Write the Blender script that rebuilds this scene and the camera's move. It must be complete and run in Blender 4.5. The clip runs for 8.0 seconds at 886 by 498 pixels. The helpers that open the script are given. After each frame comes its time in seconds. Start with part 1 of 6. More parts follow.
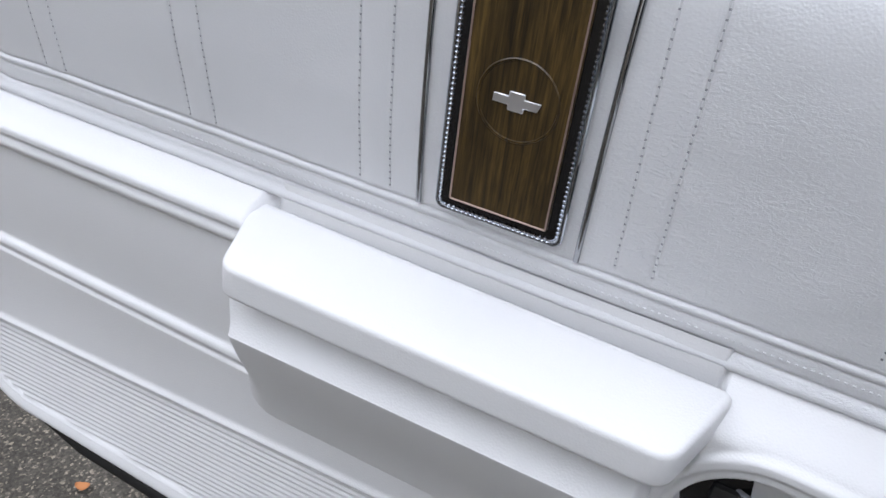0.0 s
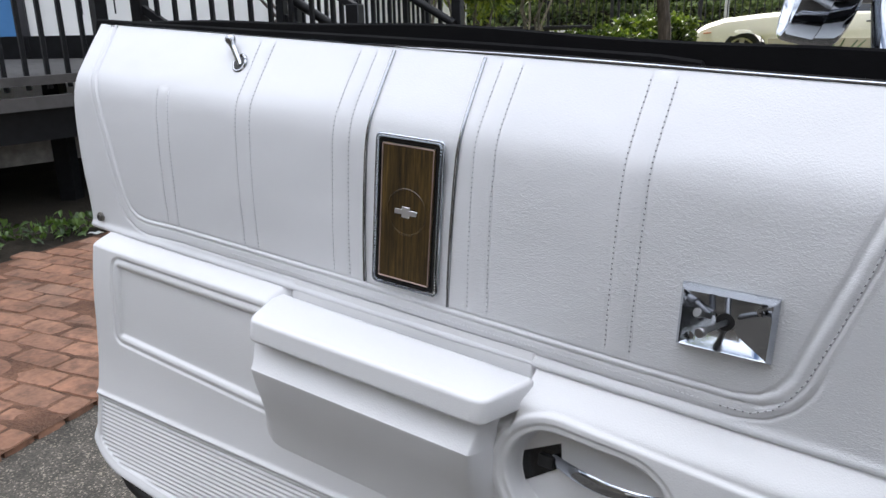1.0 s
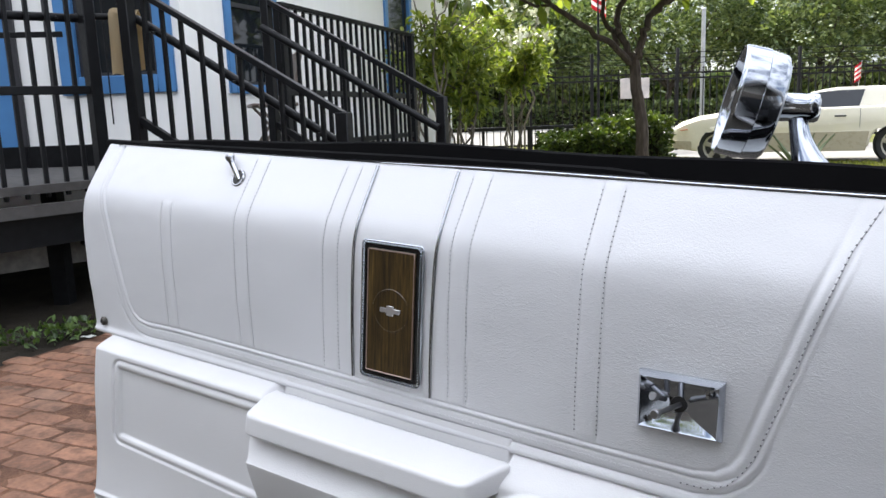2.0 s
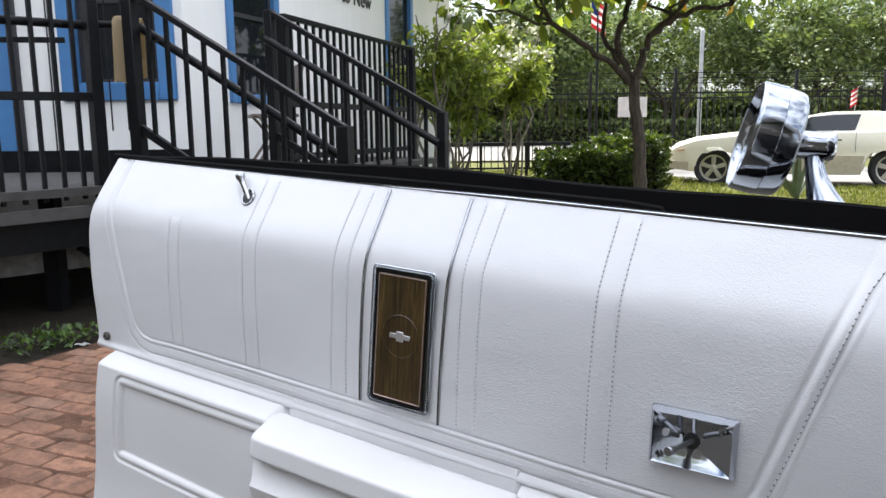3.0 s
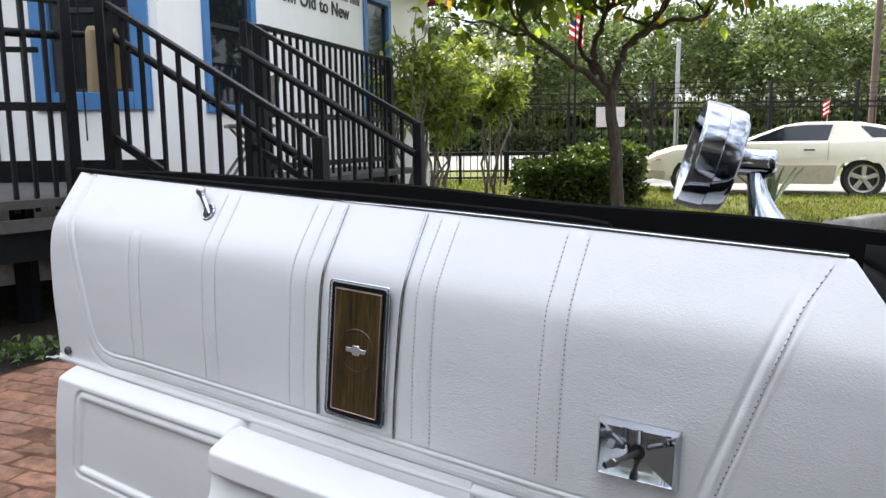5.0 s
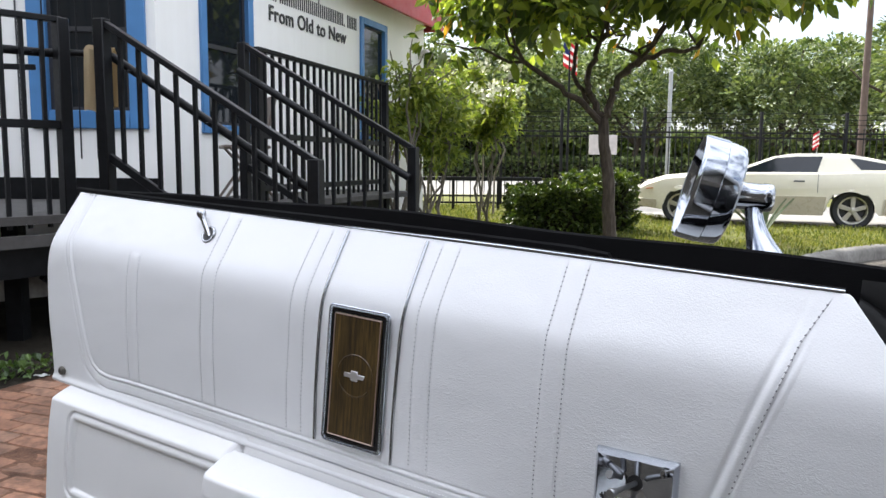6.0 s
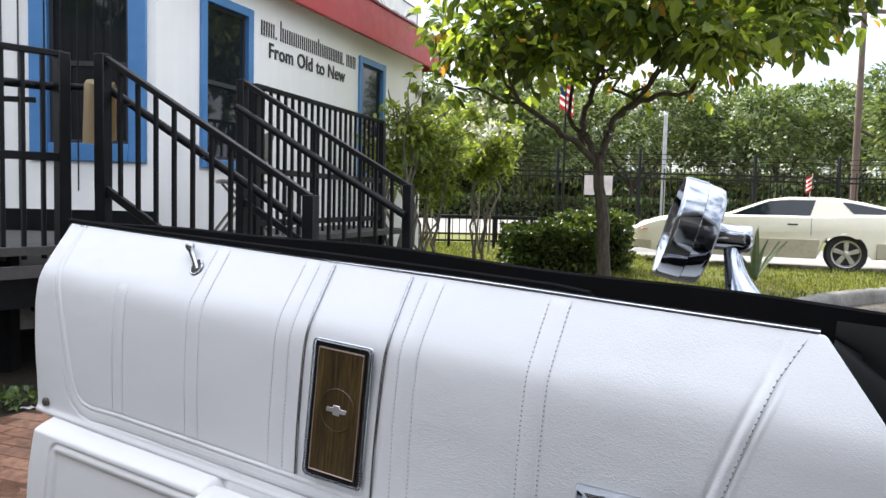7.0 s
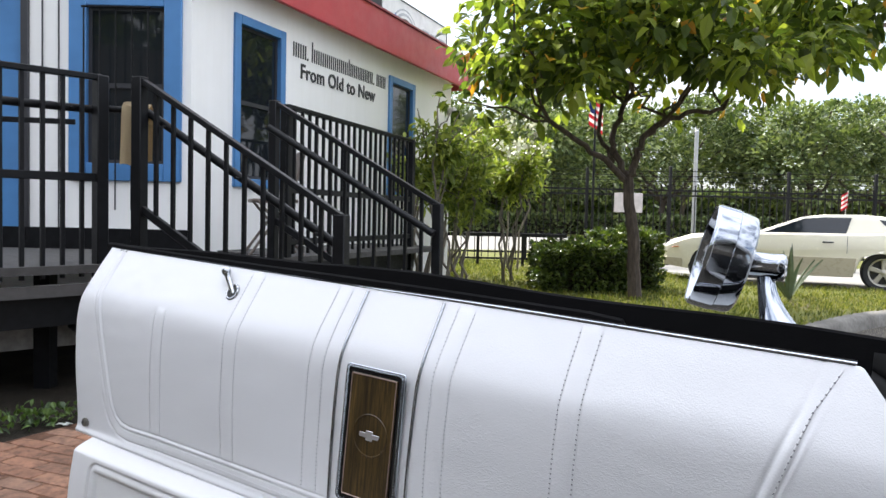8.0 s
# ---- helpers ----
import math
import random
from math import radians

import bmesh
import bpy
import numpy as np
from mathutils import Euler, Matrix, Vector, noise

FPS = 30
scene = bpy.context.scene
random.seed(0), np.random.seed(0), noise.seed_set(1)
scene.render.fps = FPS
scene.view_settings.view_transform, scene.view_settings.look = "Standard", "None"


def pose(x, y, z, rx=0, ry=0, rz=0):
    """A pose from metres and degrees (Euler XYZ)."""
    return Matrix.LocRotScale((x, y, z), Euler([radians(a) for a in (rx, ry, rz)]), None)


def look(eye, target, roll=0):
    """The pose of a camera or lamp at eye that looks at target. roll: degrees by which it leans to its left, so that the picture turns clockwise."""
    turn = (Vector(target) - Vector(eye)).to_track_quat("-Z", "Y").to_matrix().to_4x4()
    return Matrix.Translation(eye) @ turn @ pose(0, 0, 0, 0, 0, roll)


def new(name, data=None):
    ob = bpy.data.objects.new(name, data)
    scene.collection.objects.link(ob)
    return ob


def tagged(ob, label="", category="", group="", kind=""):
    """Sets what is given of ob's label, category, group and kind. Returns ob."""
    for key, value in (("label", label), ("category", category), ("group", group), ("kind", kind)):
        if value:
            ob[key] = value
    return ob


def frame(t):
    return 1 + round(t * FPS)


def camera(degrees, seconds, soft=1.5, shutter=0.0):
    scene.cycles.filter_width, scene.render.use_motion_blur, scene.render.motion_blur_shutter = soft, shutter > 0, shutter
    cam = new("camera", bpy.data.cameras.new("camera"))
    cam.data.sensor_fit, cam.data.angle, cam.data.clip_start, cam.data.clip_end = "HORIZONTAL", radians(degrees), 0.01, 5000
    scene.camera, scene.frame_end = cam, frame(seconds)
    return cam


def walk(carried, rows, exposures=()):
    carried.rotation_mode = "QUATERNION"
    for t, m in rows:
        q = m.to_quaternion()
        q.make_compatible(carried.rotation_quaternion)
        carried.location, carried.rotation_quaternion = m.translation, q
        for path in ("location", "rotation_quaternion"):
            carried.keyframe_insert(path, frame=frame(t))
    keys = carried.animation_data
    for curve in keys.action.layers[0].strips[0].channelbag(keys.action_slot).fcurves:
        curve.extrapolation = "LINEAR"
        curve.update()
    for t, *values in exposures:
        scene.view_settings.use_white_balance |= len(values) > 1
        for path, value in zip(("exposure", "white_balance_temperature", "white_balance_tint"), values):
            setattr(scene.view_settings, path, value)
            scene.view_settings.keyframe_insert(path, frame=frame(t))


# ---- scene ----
cam = camera(60.86, 8.0, soft=1.5)
ROWS = [
    (0.0, 0.2661, -0.4341, 1.0690, 53.78, -1.75, 26.54),
    (0.5, 0.4109, -0.5694, 1.0604, 63.92, -1.83, 31.52),
    (1.0, 0.6250, -0.7108, 1.0848, 72.74, 1.08, 33.05),
    (1.5, 0.7058, -0.7570, 1.1110, 77.87, 3.10, 32.45),
    (1.7, 0.6982, -0.7662, 1.1039, 79.22, 2.73, 32.19),
    (2.8, 0.6570, -0.7787, 1.1277, 80.45, 0.89, 32.04),
    (3.0, 0.6600, -0.7806, 1.1261, 80.93, 0.67, 31.87),
    (3.5, 0.6711, -0.7720, 1.1211, 81.30, 0.51, 31.40),
    (4.0, 0.6987, -0.7781, 1.1422, 81.31, 0.77, 30.92),
    (5.5, 0.6911, -0.7719, 1.1328, 82.18, 0.19, 30.17),
    (6.0, 0.6881, -0.7849, 1.1406, 83.39, -0.49, 29.91),
    (6.5, 0.6965, -0.7870, 1.1414, 84.90, -1.02, 29.73),
    (7.0, 0.7065, -0.7868, 1.1398, 86.25, -1.38, 29.68),
    (7.5, 0.7132, -0.7908, 1.1469, 87.15, -1.45, 30.61),
    (8.0, 0.7074, -0.7977, 1.1535, 87.49, -1.33, 31.86),
]
walk(cam, [(t, pose(x, y, z, rx, ry, rz)) for t, x, y, z, rx, ry, rz in ROWS], exposures=[(0.0, 1.0), (8.0, 1.0)])

# ---- light ----
SUN = Vector((-0.60, 0.37, 0.71)).normalized()
world = bpy.data.worlds.new("world")
scene.world = world
world.use_nodes = True
nt = world.node_tree
nt.nodes.clear()
w_out = nt.nodes.new("ShaderNodeOutputWorld")
w_bg = nt.nodes.new("ShaderNodeBackground")
sky = nt.nodes.new("ShaderNodeTexSky")
sky.sky_type = "NISHITA"
sky.sun_disc = False
sky.sun_elevation = math.asin(SUN.z)
sky.sun_rotation = math.atan2(SUN.x, SUN.y)
sky.dust_density = 1.5
w_co = nt.nodes.new("ShaderNodeTexCoord")
w_map = nt.nodes.new("ShaderNodeMapping")
w_map.inputs["Scale"].default_value = (1.0, 1.0, 2.2)
w_noise = nt.nodes.new("ShaderNodeTexNoise")
w_noise.inputs["Scale"].default_value = 2.6
w_noise.inputs["Detail"].default_value = 7.0
w_noise.inputs["Roughness"].default_value = 0.55
w_ramp = nt.nodes.new("ShaderNodeValToRGB")
w_ramp.color_ramp.elements[0].position = 0.36
w_ramp.color_ramp.elements[1].position = 0.52
w_mix = nt.nodes.new("ShaderNodeMixRGB")
w_sep = nt.nodes.new("ShaderNodeSeparateXYZ")
w_grad = nt.nodes.new("ShaderNodeValToRGB")
w_grad.color_ramp.elements[0].position = 0.0
w_grad.color_ramp.elements[0].color = (0.24, 0.256, 0.284, 1)
w_grad.color_ramp.elements[1].position = 1.0
w_grad.color_ramp.elements[1].color = (1.05, 1.10, 1.22, 1)
w_bright = nt.nodes.new("ShaderNodeMixRGB")
w_bright.blend_type = "MULTIPLY"
w_bright.inputs["Fac"].default_value = 1.0
w_bright.inputs["Color2"].default_value = (15.8, 15.8, 15.8, 1)
nt.links.new(w_co.outputs["Generated"], w_sep.inputs["Vector"])
nt.links.new(w_sep.outputs["Z"], w_grad.inputs["Fac"])
nt.links.new(w_grad.outputs["Color"], w_bright.inputs["Color1"])
nt.links.new(w_bright.outputs["Color"], w_mix.inputs["Color2"])
nt.links.new(w_co.outputs["Generated"], w_map.inputs["Vector"])
nt.links.new(w_map.outputs["Vector"], w_noise.inputs["Vector"])
nt.links.new(w_noise.outputs["Fac"], w_ramp.inputs["Fac"])
nt.links.new(w_ramp.outputs["Color"], w_mix.inputs["Fac"])
nt.links.new(sky.outputs["Color"], w_mix.inputs["Color1"])
nt.links.new(w_mix.outputs["Color"], w_bg.inputs["Color"])
w_bg.inputs["Strength"].default_value = 0.12
nt.links.new(w_bg.outputs["Background"], w_out.inputs["Surface"])
sun_data = bpy.data.lights.new("sun", "SUN")
sun_data.energy = 4.8
sun_data.angle = radians(0.6)
sun_data.color = (1.0, 0.95, 0.87)
sun = new("sun", sun_data)
sun.matrix_world = look(SUN * 30, (0, 0, 0))


# ---- materials ----
def shader(name, rough=0.5, metal=0.0, spec=0.5):
    m = bpy.data.materials.new(name)
    m.use_nodes = True
    b = m.node_tree.nodes["Principled BSDF"]
    b.inputs["Roughness"].default_value = rough
    b.inputs["Metallic"].default_value = metal
    b.inputs["Specular IOR Level"].default_value = spec
    return m, m.node_tree, b


def coords(t, scale=(1, 1, 1), rot=(0, 0, 0)):
    co = t.nodes.new("ShaderNodeTexCoord")
    mp = t.nodes.new("ShaderNodeMapping")
    mp.inputs["Scale"].default_value = scale
    mp.inputs["Rotation"].default_value = rot
    t.links.new(co.outputs["Object"], mp.inputs["Vector"])
    return mp.outputs["Vector"]


def noise_tex(t, vec, scale, detail=4.0, rough=0.55, dist=0.0):
    n = t.nodes.new("ShaderNodeTexNoise")
    n.inputs["Scale"].default_value = scale
    n.inputs["Detail"].default_value = detail
    n.inputs["Roughness"].default_value = rough
    n.inputs["Distortion"].default_value = dist
    t.links.new(vec, n.inputs["Vector"])
    return n.outputs["Fac"]


def cells(t, vec, scale, feature="F1", out="Distance"):
    n = t.nodes.new("ShaderNodeTexVoronoi")
    n.feature = feature
    n.inputs["Scale"].default_value = scale
    t.links.new(vec, n.inputs["Vector"])
    return n.outputs[out]


def ramp(t, fac, stops):
    r = t.nodes.new("ShaderNodeValToRGB")
    el = r.color_ramp.elements
    while len(el) < len(stops):
        el.new(0.5)
    for e, (p, c) in zip(el, stops):
        e.position = p
        e.color = (*c, 1) if len(c) == 3 else c
    t.links.new(fac, r.inputs["Fac"])
    return r.outputs["Color"]


def mixed(t, fac, a, b, mode="MIX"):
    m = t.nodes.new("ShaderNodeMixRGB")
    m.blend_type = mode
    for key, v in (("Fac", fac), ("Color1", a), ("Color2", b)):
        if isinstance(v, (int, float)):
            m.inputs[key].default_value = v
        elif isinstance(v, tuple):
            m.inputs[key].default_value = (*v, 1)
        else:
            t.links.new(v, m.inputs[key])
    return m.outputs["Color"]


def bump(t, b, height, strength, distance=0.002):
    n = t.nodes.new("ShaderNodeBump")
    n.inputs["Strength"].default_value = strength
    n.inputs["Distance"].default_value = distance
    t.links.new(height, n.inputs["Height"])
    t.links.new(n.outputs["Normal"], b.inputs["Normal"])
    return n


def plain(name, color, rough=0.5, metal=0.0, vary=0.15, scale=6.0, grain=0.0, grain_scale=200.0, spec=0.5):
    """A surface of one paint or metal with soft mottling and fine relief."""
    m, t, b = shader(name, rough, metal, spec)
    v = coords(t)
    f = noise_tex(t, v, scale, 5)
    dark = tuple(c * (1 - vary) for c in color)
    lite = tuple(min(1, c * (1 + vary * 0.5)) for c in color)
    t.links.new(ramp(t, f, [(0.3, dark), (0.7, lite)]), b.inputs["Base Color"])
    rr = ramp(t, noise_tex(t, v, scale * 3, 4), [(0.3, (max(0.02, rough - 0.08),) * 3), (0.7, (min(1, rough + 0.08),) * 3)])
    t.links.new(rr, b.inputs["Roughness"])
    if grain:
        bump(t, b, noise_tex(t, v, grain_scale, 3), grain, 0.001)
    return m


def vinyl(name, color, rough, cell_scale, strength, crease=0.0):
    """Grained upholstery vinyl: pebbled cells with soft wrinkles."""
    m, t, b = shader(name, rough)
    v = coords(t)
    base = ramp(t, noise_tex(t, v, 5, 4), [(0.3, tuple(c * 0.965 for c in color)), (0.7, color)])
    t.links.new(base, b.inputs["Base Color"])
    warp = t.nodes.new("ShaderNodeVectorMath")
    warp.operation = "MULTIPLY_ADD"
    nz = t.nodes.new("ShaderNodeTexNoise")
    nz.inputs["Scale"].default_value = 60
    t.links.new(v, nz.inputs["Vector"])
    t.links.new(nz.outputs["Color"], warp.inputs[0])
    warp.inputs[1].default_value = (0.006, 0.006, 0.006)
    t.links.new(v, warp.inputs[2])
    c = cells(t, warp.outputs["Vector"], cell_scale)
    # wrinkles: short meandering folds at two sizes, slanted across the pad
    slant = coords(t, (1, 1, 1.9), (0, 0.55, 0))
    coarse = ramp(t, noise_tex(t, slant, 105, 2.5, 0.55, 0.9), [(0.36, (1, 1, 1)), (0.48, (0.1, 0.1, 0.1)), (0.54, (0.0, 0.0, 0.0)), (0.66, (1, 1, 1))])
    small = ramp(t, noise_tex(t, slant, 230, 2.0, 0.5, 0.6), [(0.36, (1, 1, 1)), (0.50, (0, 0, 0)), (0.64, (1, 1, 1))])
    ridge = mixed(t, 0.42, coarse, small)
    sep = t.nodes.new("ShaderNodeSeparateXYZ")
    t.links.new(v, sep.inputs["Vector"])
    worn = ramp(t, sep.outputs["X"], [(0.0, (0.12,) * 3), (0.12, (0.3,) * 3), (0.24, (1, 1, 1)), (0.75, (0.8,) * 3)])
    zone = mixed(t, 1.0, ramp(t, noise_tex(t, v, 8, 3), [(0.34, (0.25,) * 3), (0.60, (1, 1, 1))]), worn, "MULTIPLY")
    zone = mixed(t, 1.0, zone, ramp(t, sep.outputs["Z"], [(0.0, (0.75,) * 3), (0.06, (1, 1, 1)), (0.14, (0.8,) * 3), (0.19, (0.16,) * 3)]), "MULTIPLY")
    wr = mixed(t, 1.0, ridge, zone, "MULTIPLY")
    tot = mixed(t, crease, mixed(t, 1.0, c, (0.24, 0.24, 0.24), "MULTIPLY") if crease else c, wr, "ADD")
    bump(t, b, tot, strength, 0.0012)
    return m


VINYL = vinyl("white_vinyl", (0.66, 0.66, 0.675), 0.30, 520, 0.44, 1.0)
PLASTIC = vinyl("white_plastic", (0.68, 0.675, 0.68), 0.46, 520, 0.13, 0.0)
# The next two tones paint the shade in the needle holes.
HOLE_SHADE = plain("thread", (0.21, 0.21, 0.225), 0.8)
HOLE_SHADE_PALE = plain("pale_hole_shade", (0.33, 0.33, 0.35), 0.8)
THREAD_FAINT = plain("faint_thread", (0.66, 0.66, 0.675), 0.7)
CHROME = plain("chrome", (0.44, 0.465, 0.51), 0.05, 1.0, 0.03, 20)
BLACK_FELT = plain("black_felt", (0.004, 0.004, 0.0045), 0.75, grain=0.3, grain_scale=700, spec=0.06)
BLACK_RUBBER = plain("black_rubber", (0.012, 0.012, 0.013), 0.55, vary=0.3, grain=0.2, grain_scale=300)
BLACK_VINYL = vinyl("black_vinyl", (0.018, 0.018, 0.019), 0.5, 420, 0.25, 0.3)
GREY_STEEL = plain("grey_steel", (0.3, 0.3, 0.31), 0.35, 1.0)
WHITE_PAINT = plain("white_car_paint", (0.78, 0.78, 0.77), 0.25)
BLACK_LACQUER = plain("black_lacquer", (0.008, 0.008, 0.009), 0.18)


def make_wood():
    m, t, b = shader("woodgrain_vinyl", 0.33)
    f = noise_tex(t, coords(t, (1, 1, 0.05)), 300, 6, 0.7, 0.5)
    g = noise_tex(t, coords(t, (1, 1, 0.10)), 75, 3, 0.5, 0.5)
    pore = noise_tex(t, coords(t, (1, 1, 0.035)), 620, 3, 0.6)
    c1 = ramp(t, f, [(0.32, (0.011, 0.007, 0.0022)), (0.48, (0.052, 0.031, 0.0088)), (0.66, (0.118, 0.074, 0.022))])
    c2 = ramp(t, g, [(0.35, (0.50, 0.49, 0.46)), (0.65, (1.1, 1.08, 1.0))])
    c3 = ramp(t, pore, [(0.36, (0.30, 0.28, 0.25)), (0.46, (1, 1, 1))])
    t.links.new(mixed(t, 0.8, mixed(t, 0.8, c1, c2, "MULTIPLY"), c3, "MULTIPLY"), b.inputs["Base Color"])
    bump(t, b, f, 0.10, 0.0006)
    return m


WOOD = make_wood()


# ---- building blocks ----
def mesh_of(name, verts, faces, material, smooth=True):
    me = bpy.data.meshes.new(name)
    me.from_pydata(verts, [], faces)
    me.materials.append(material)
    if smooth:
        me.shade_smooth()
    me.update()
    return me


def sharp(me, angle=40):
    me.shade_smooth()
    me.set_sharp_from_angle(angle=radians(angle))
    return me


def part(name, bm, material, parent=None, label="", angle=40):
    """Links a bmesh as one mesh object under a thing or a part."""
    me = bpy.data.meshes.new(name)
    bmesh.ops.recalc_face_normals(bm, faces=bm.faces)
    bm.to_mesh(me)
    bm.free()
    me.materials.append(material)
    sharp(me, angle)
    ob = new(name, me)
    if parent:
        ob.parent = parent
    if label:
        ob["label"] = label
    return ob


def thing(name, m, label, category, group="", kind=""):
    ob = new(name)
    ob.empty_display_size = 0.1
    ob.matrix_world = m
    return tagged(ob, label, category, group, kind)


def box(x0, x1, y0, y1, z0, z1, bevel=0.0, seg=2, bm=None):
    bm = bm or bmesh.new()
    mat = Matrix.Translation(((x0 + x1) / 2, (y0 + y1) / 2, (z0 + z1) / 2)) @ Matrix.Diagonal((x1 - x0, y1 - y0, z1 - z0, 1))
    made = bmesh.ops.create_cube(bm, size=1, matrix=mat)
    if bevel:
        es = {e for v in made["verts"] for e in v.link_edges}
        bmesh.ops.bevel(bm, geom=list(es), offset=bevel, segments=seg, profile=0.5, affect="EDGES")
    return bm


def prism(pts, depth, axis="y", start=0.0, bevel=0.0, seg=2, bm=None):
    """A flat outline of (a, b) pairs pushed along an axis: y takes (x, z), z takes (x, y), x takes (y, z)."""
    bm = bm or bmesh.new()

    def at(a, b, d):
        return {"y": (a, d, b), "z": (a, b, d), "x": (d, a, b)}[axis]
    lo = [bm.verts.new(at(a, b, start)) for a, b in pts]
    hi = [bm.verts.new(at(a, b, start + depth)) for a, b in pts]
    n = len(pts)
    fs = [bm.faces.new(lo), bm.faces.new(hi)]
    fs += [bm.faces.new((lo[i], lo[(i + 1) % n], hi[(i + 1) % n], hi[i])) for i in range(n)]
    bmesh.ops.recalc_face_normals(bm, faces=fs)
    if bevel:
        es = [e for e in bm.edges if e.is_valid and len(e.link_faces) == 2 and e.link_faces[0].normal.angle(e.link_faces[1].normal, 0) > 0.6]
        bmesh.ops.bevel(bm, geom=es, offset=bevel, segments=seg, profile=0.5, affect="EDGES")
    return bm


def rod(a, b, r0, r1=None, seg=12, bm=None, cap=True):
    bm = bm or bmesh.new()
    a, b = Vector(a), Vector(b)
    d = b - a
    m = Matrix.Translation((a + b) / 2) @ d.to_track_quat("Z", "Y").to_matrix().to_4x4()
    bmesh.ops.create_cone(bm, cap_ends=cap, segments=seg, radius1=r0, radius2=r0 if r1 is None else r1, depth=d.length, matrix=m)
    return bm


def tube(path, radius, seg=8, bm=None, closed=False):
    """A round tube along a path; radius is one number or one for each point."""
    bm = bm or bmesh.new()
    pts = [Vector(p) for p in path]
    n = len(pts)
    rad = [radius] * n if isinstance(radius, (int, float)) else radius
    rings = []
    side = None
    for i, p in enumerate(pts):
        d = (pts[(i + 1) % n] - pts[i - 1]) if closed else (pts[min(i + 1, n - 1)] - pts[max(i - 1, 0)])
        d.normalize()
        if side is None:
            side = d.orthogonal().normalized()
        side = (side - d * side.dot(d)).normalized()
        up = d.cross(side)
        rings.append([bm.verts.new(p + rad[i] * (math.cos(2 * math.pi * k / seg) * side + math.sin(2 * math.pi * k / seg) * up)) for k in range(seg)])
    for i in range(n if closed else n - 1):
        a, b = rings[i], rings[(i + 1) % n]
        for k in range(seg):
            bm.faces.new((a[k], a[(k + 1) % seg], b[(k + 1) % seg], b[k]))
    if not closed:
        bm.faces.new(rings[0])
        bm.faces.new(rings[-1])
    return bm


def lathe(rings, seg=32, bm=None, m=None, cap=True):
    """Rings of (radius, height) turned round z."""
    bm = bm or bmesh.new()
    m = m or Matrix()
    vs = [[bm.verts.new(m @ Vector((r * math.cos(2 * math.pi * k / seg), r * math.sin(2 * math.pi * k / seg), z))) for k in range(seg)] for r, z in rings]
    for a, b in zip(vs, vs[1:]):
        for k in range(seg):
            bm.faces.new((a[k], a[(k + 1) % seg], b[(k + 1) % seg], b[k]))
    if cap:
        bm.faces.new(vs[0])
        bm.faces.new(vs[-1])
    return bm


def smooth_step(a, b, x):
    x = min(1, max(0, (x - a) / (b - a)))
    return x * x * (3 - 2 * x)


def round_rect(x0, x1, z0, z1, r, n=6):
    pts = []
    for cx, cz, a0 in ((x1 - r, z1 - r, 0), (x0 + r, z1 - r, 90), (x0 + r, z0 + r, 180), (x1 - r, z0 + r, 270)):
        for k in range(n + 1):
            a = radians(a0 + 90 * k / n)
            pts.append((cx + r * math.cos(a), cz + r * math.sin(a)))
    return pts


# The door's frame: x from the latch end to the hinge, y away from the cab, z up the panel.
DOOR = pose(0, 0, 0.77, -8.45, 0, 0) @ pose(0, 0, 0, 0, 3.2, 0)
# The yard's frame, at the camera's last spot: x to its right, y along its view towards the street. Yard things are
# placed to fit that view.
YARD = pose(0.7074, -0.7977, 0, 0, 0, 31.86)


# ---- yard materials ----
def make_asphalt():
    m, t, b = shader("asphalt", 0.9, 0.0, 0.2)
    v = coords(t)
    n1 = noise_tex(t, v, 1.1, 5)
    base = ramp(t, n1, [(0.3, (0.055, 0.051, 0.046)), (0.7, (0.10, 0.094, 0.085))])
    chip = cells(t, v, 240, "F1", "Color")
    grey = t.nodes.new("ShaderNodeRGBToBW")
    t.links.new(chip, grey.inputs["Color"])
    spots = ramp(t, grey.outputs["Val"], [(0.25, (0.72, 0.71, 0.69)), (0.60, (1.0, 0.99, 0.97)), (0.74, (1.25, 1.22, 1.18)), (0.84, (3.0, 2.85, 2.6))])
    fine = ramp(t, noise_tex(t, v, 130, 5, 0.7), [(0.3, (0.55, 0.55, 0.55)), (0.7, (1.45, 1.42, 1.38))])
    rough_patch = ramp(t, noise_tex(t, v, 14, 4), [(0.35, (0.75, 0.74, 0.72)), (0.65, (1.15, 1.13, 1.1))])
    col = mixed(t, 0.85, mixed(t, 0.9, mixed(t, 1.0, base, spots, "MULTIPLY"), fine, "MULTIPLY"), rough_patch, "MULTIPLY")
    t.links.new(col, b.inputs["Base Color"])
    bump(t, b, noise_tex(t, v, 150, 4, 0.65), 0.9, 0.005)
    return m


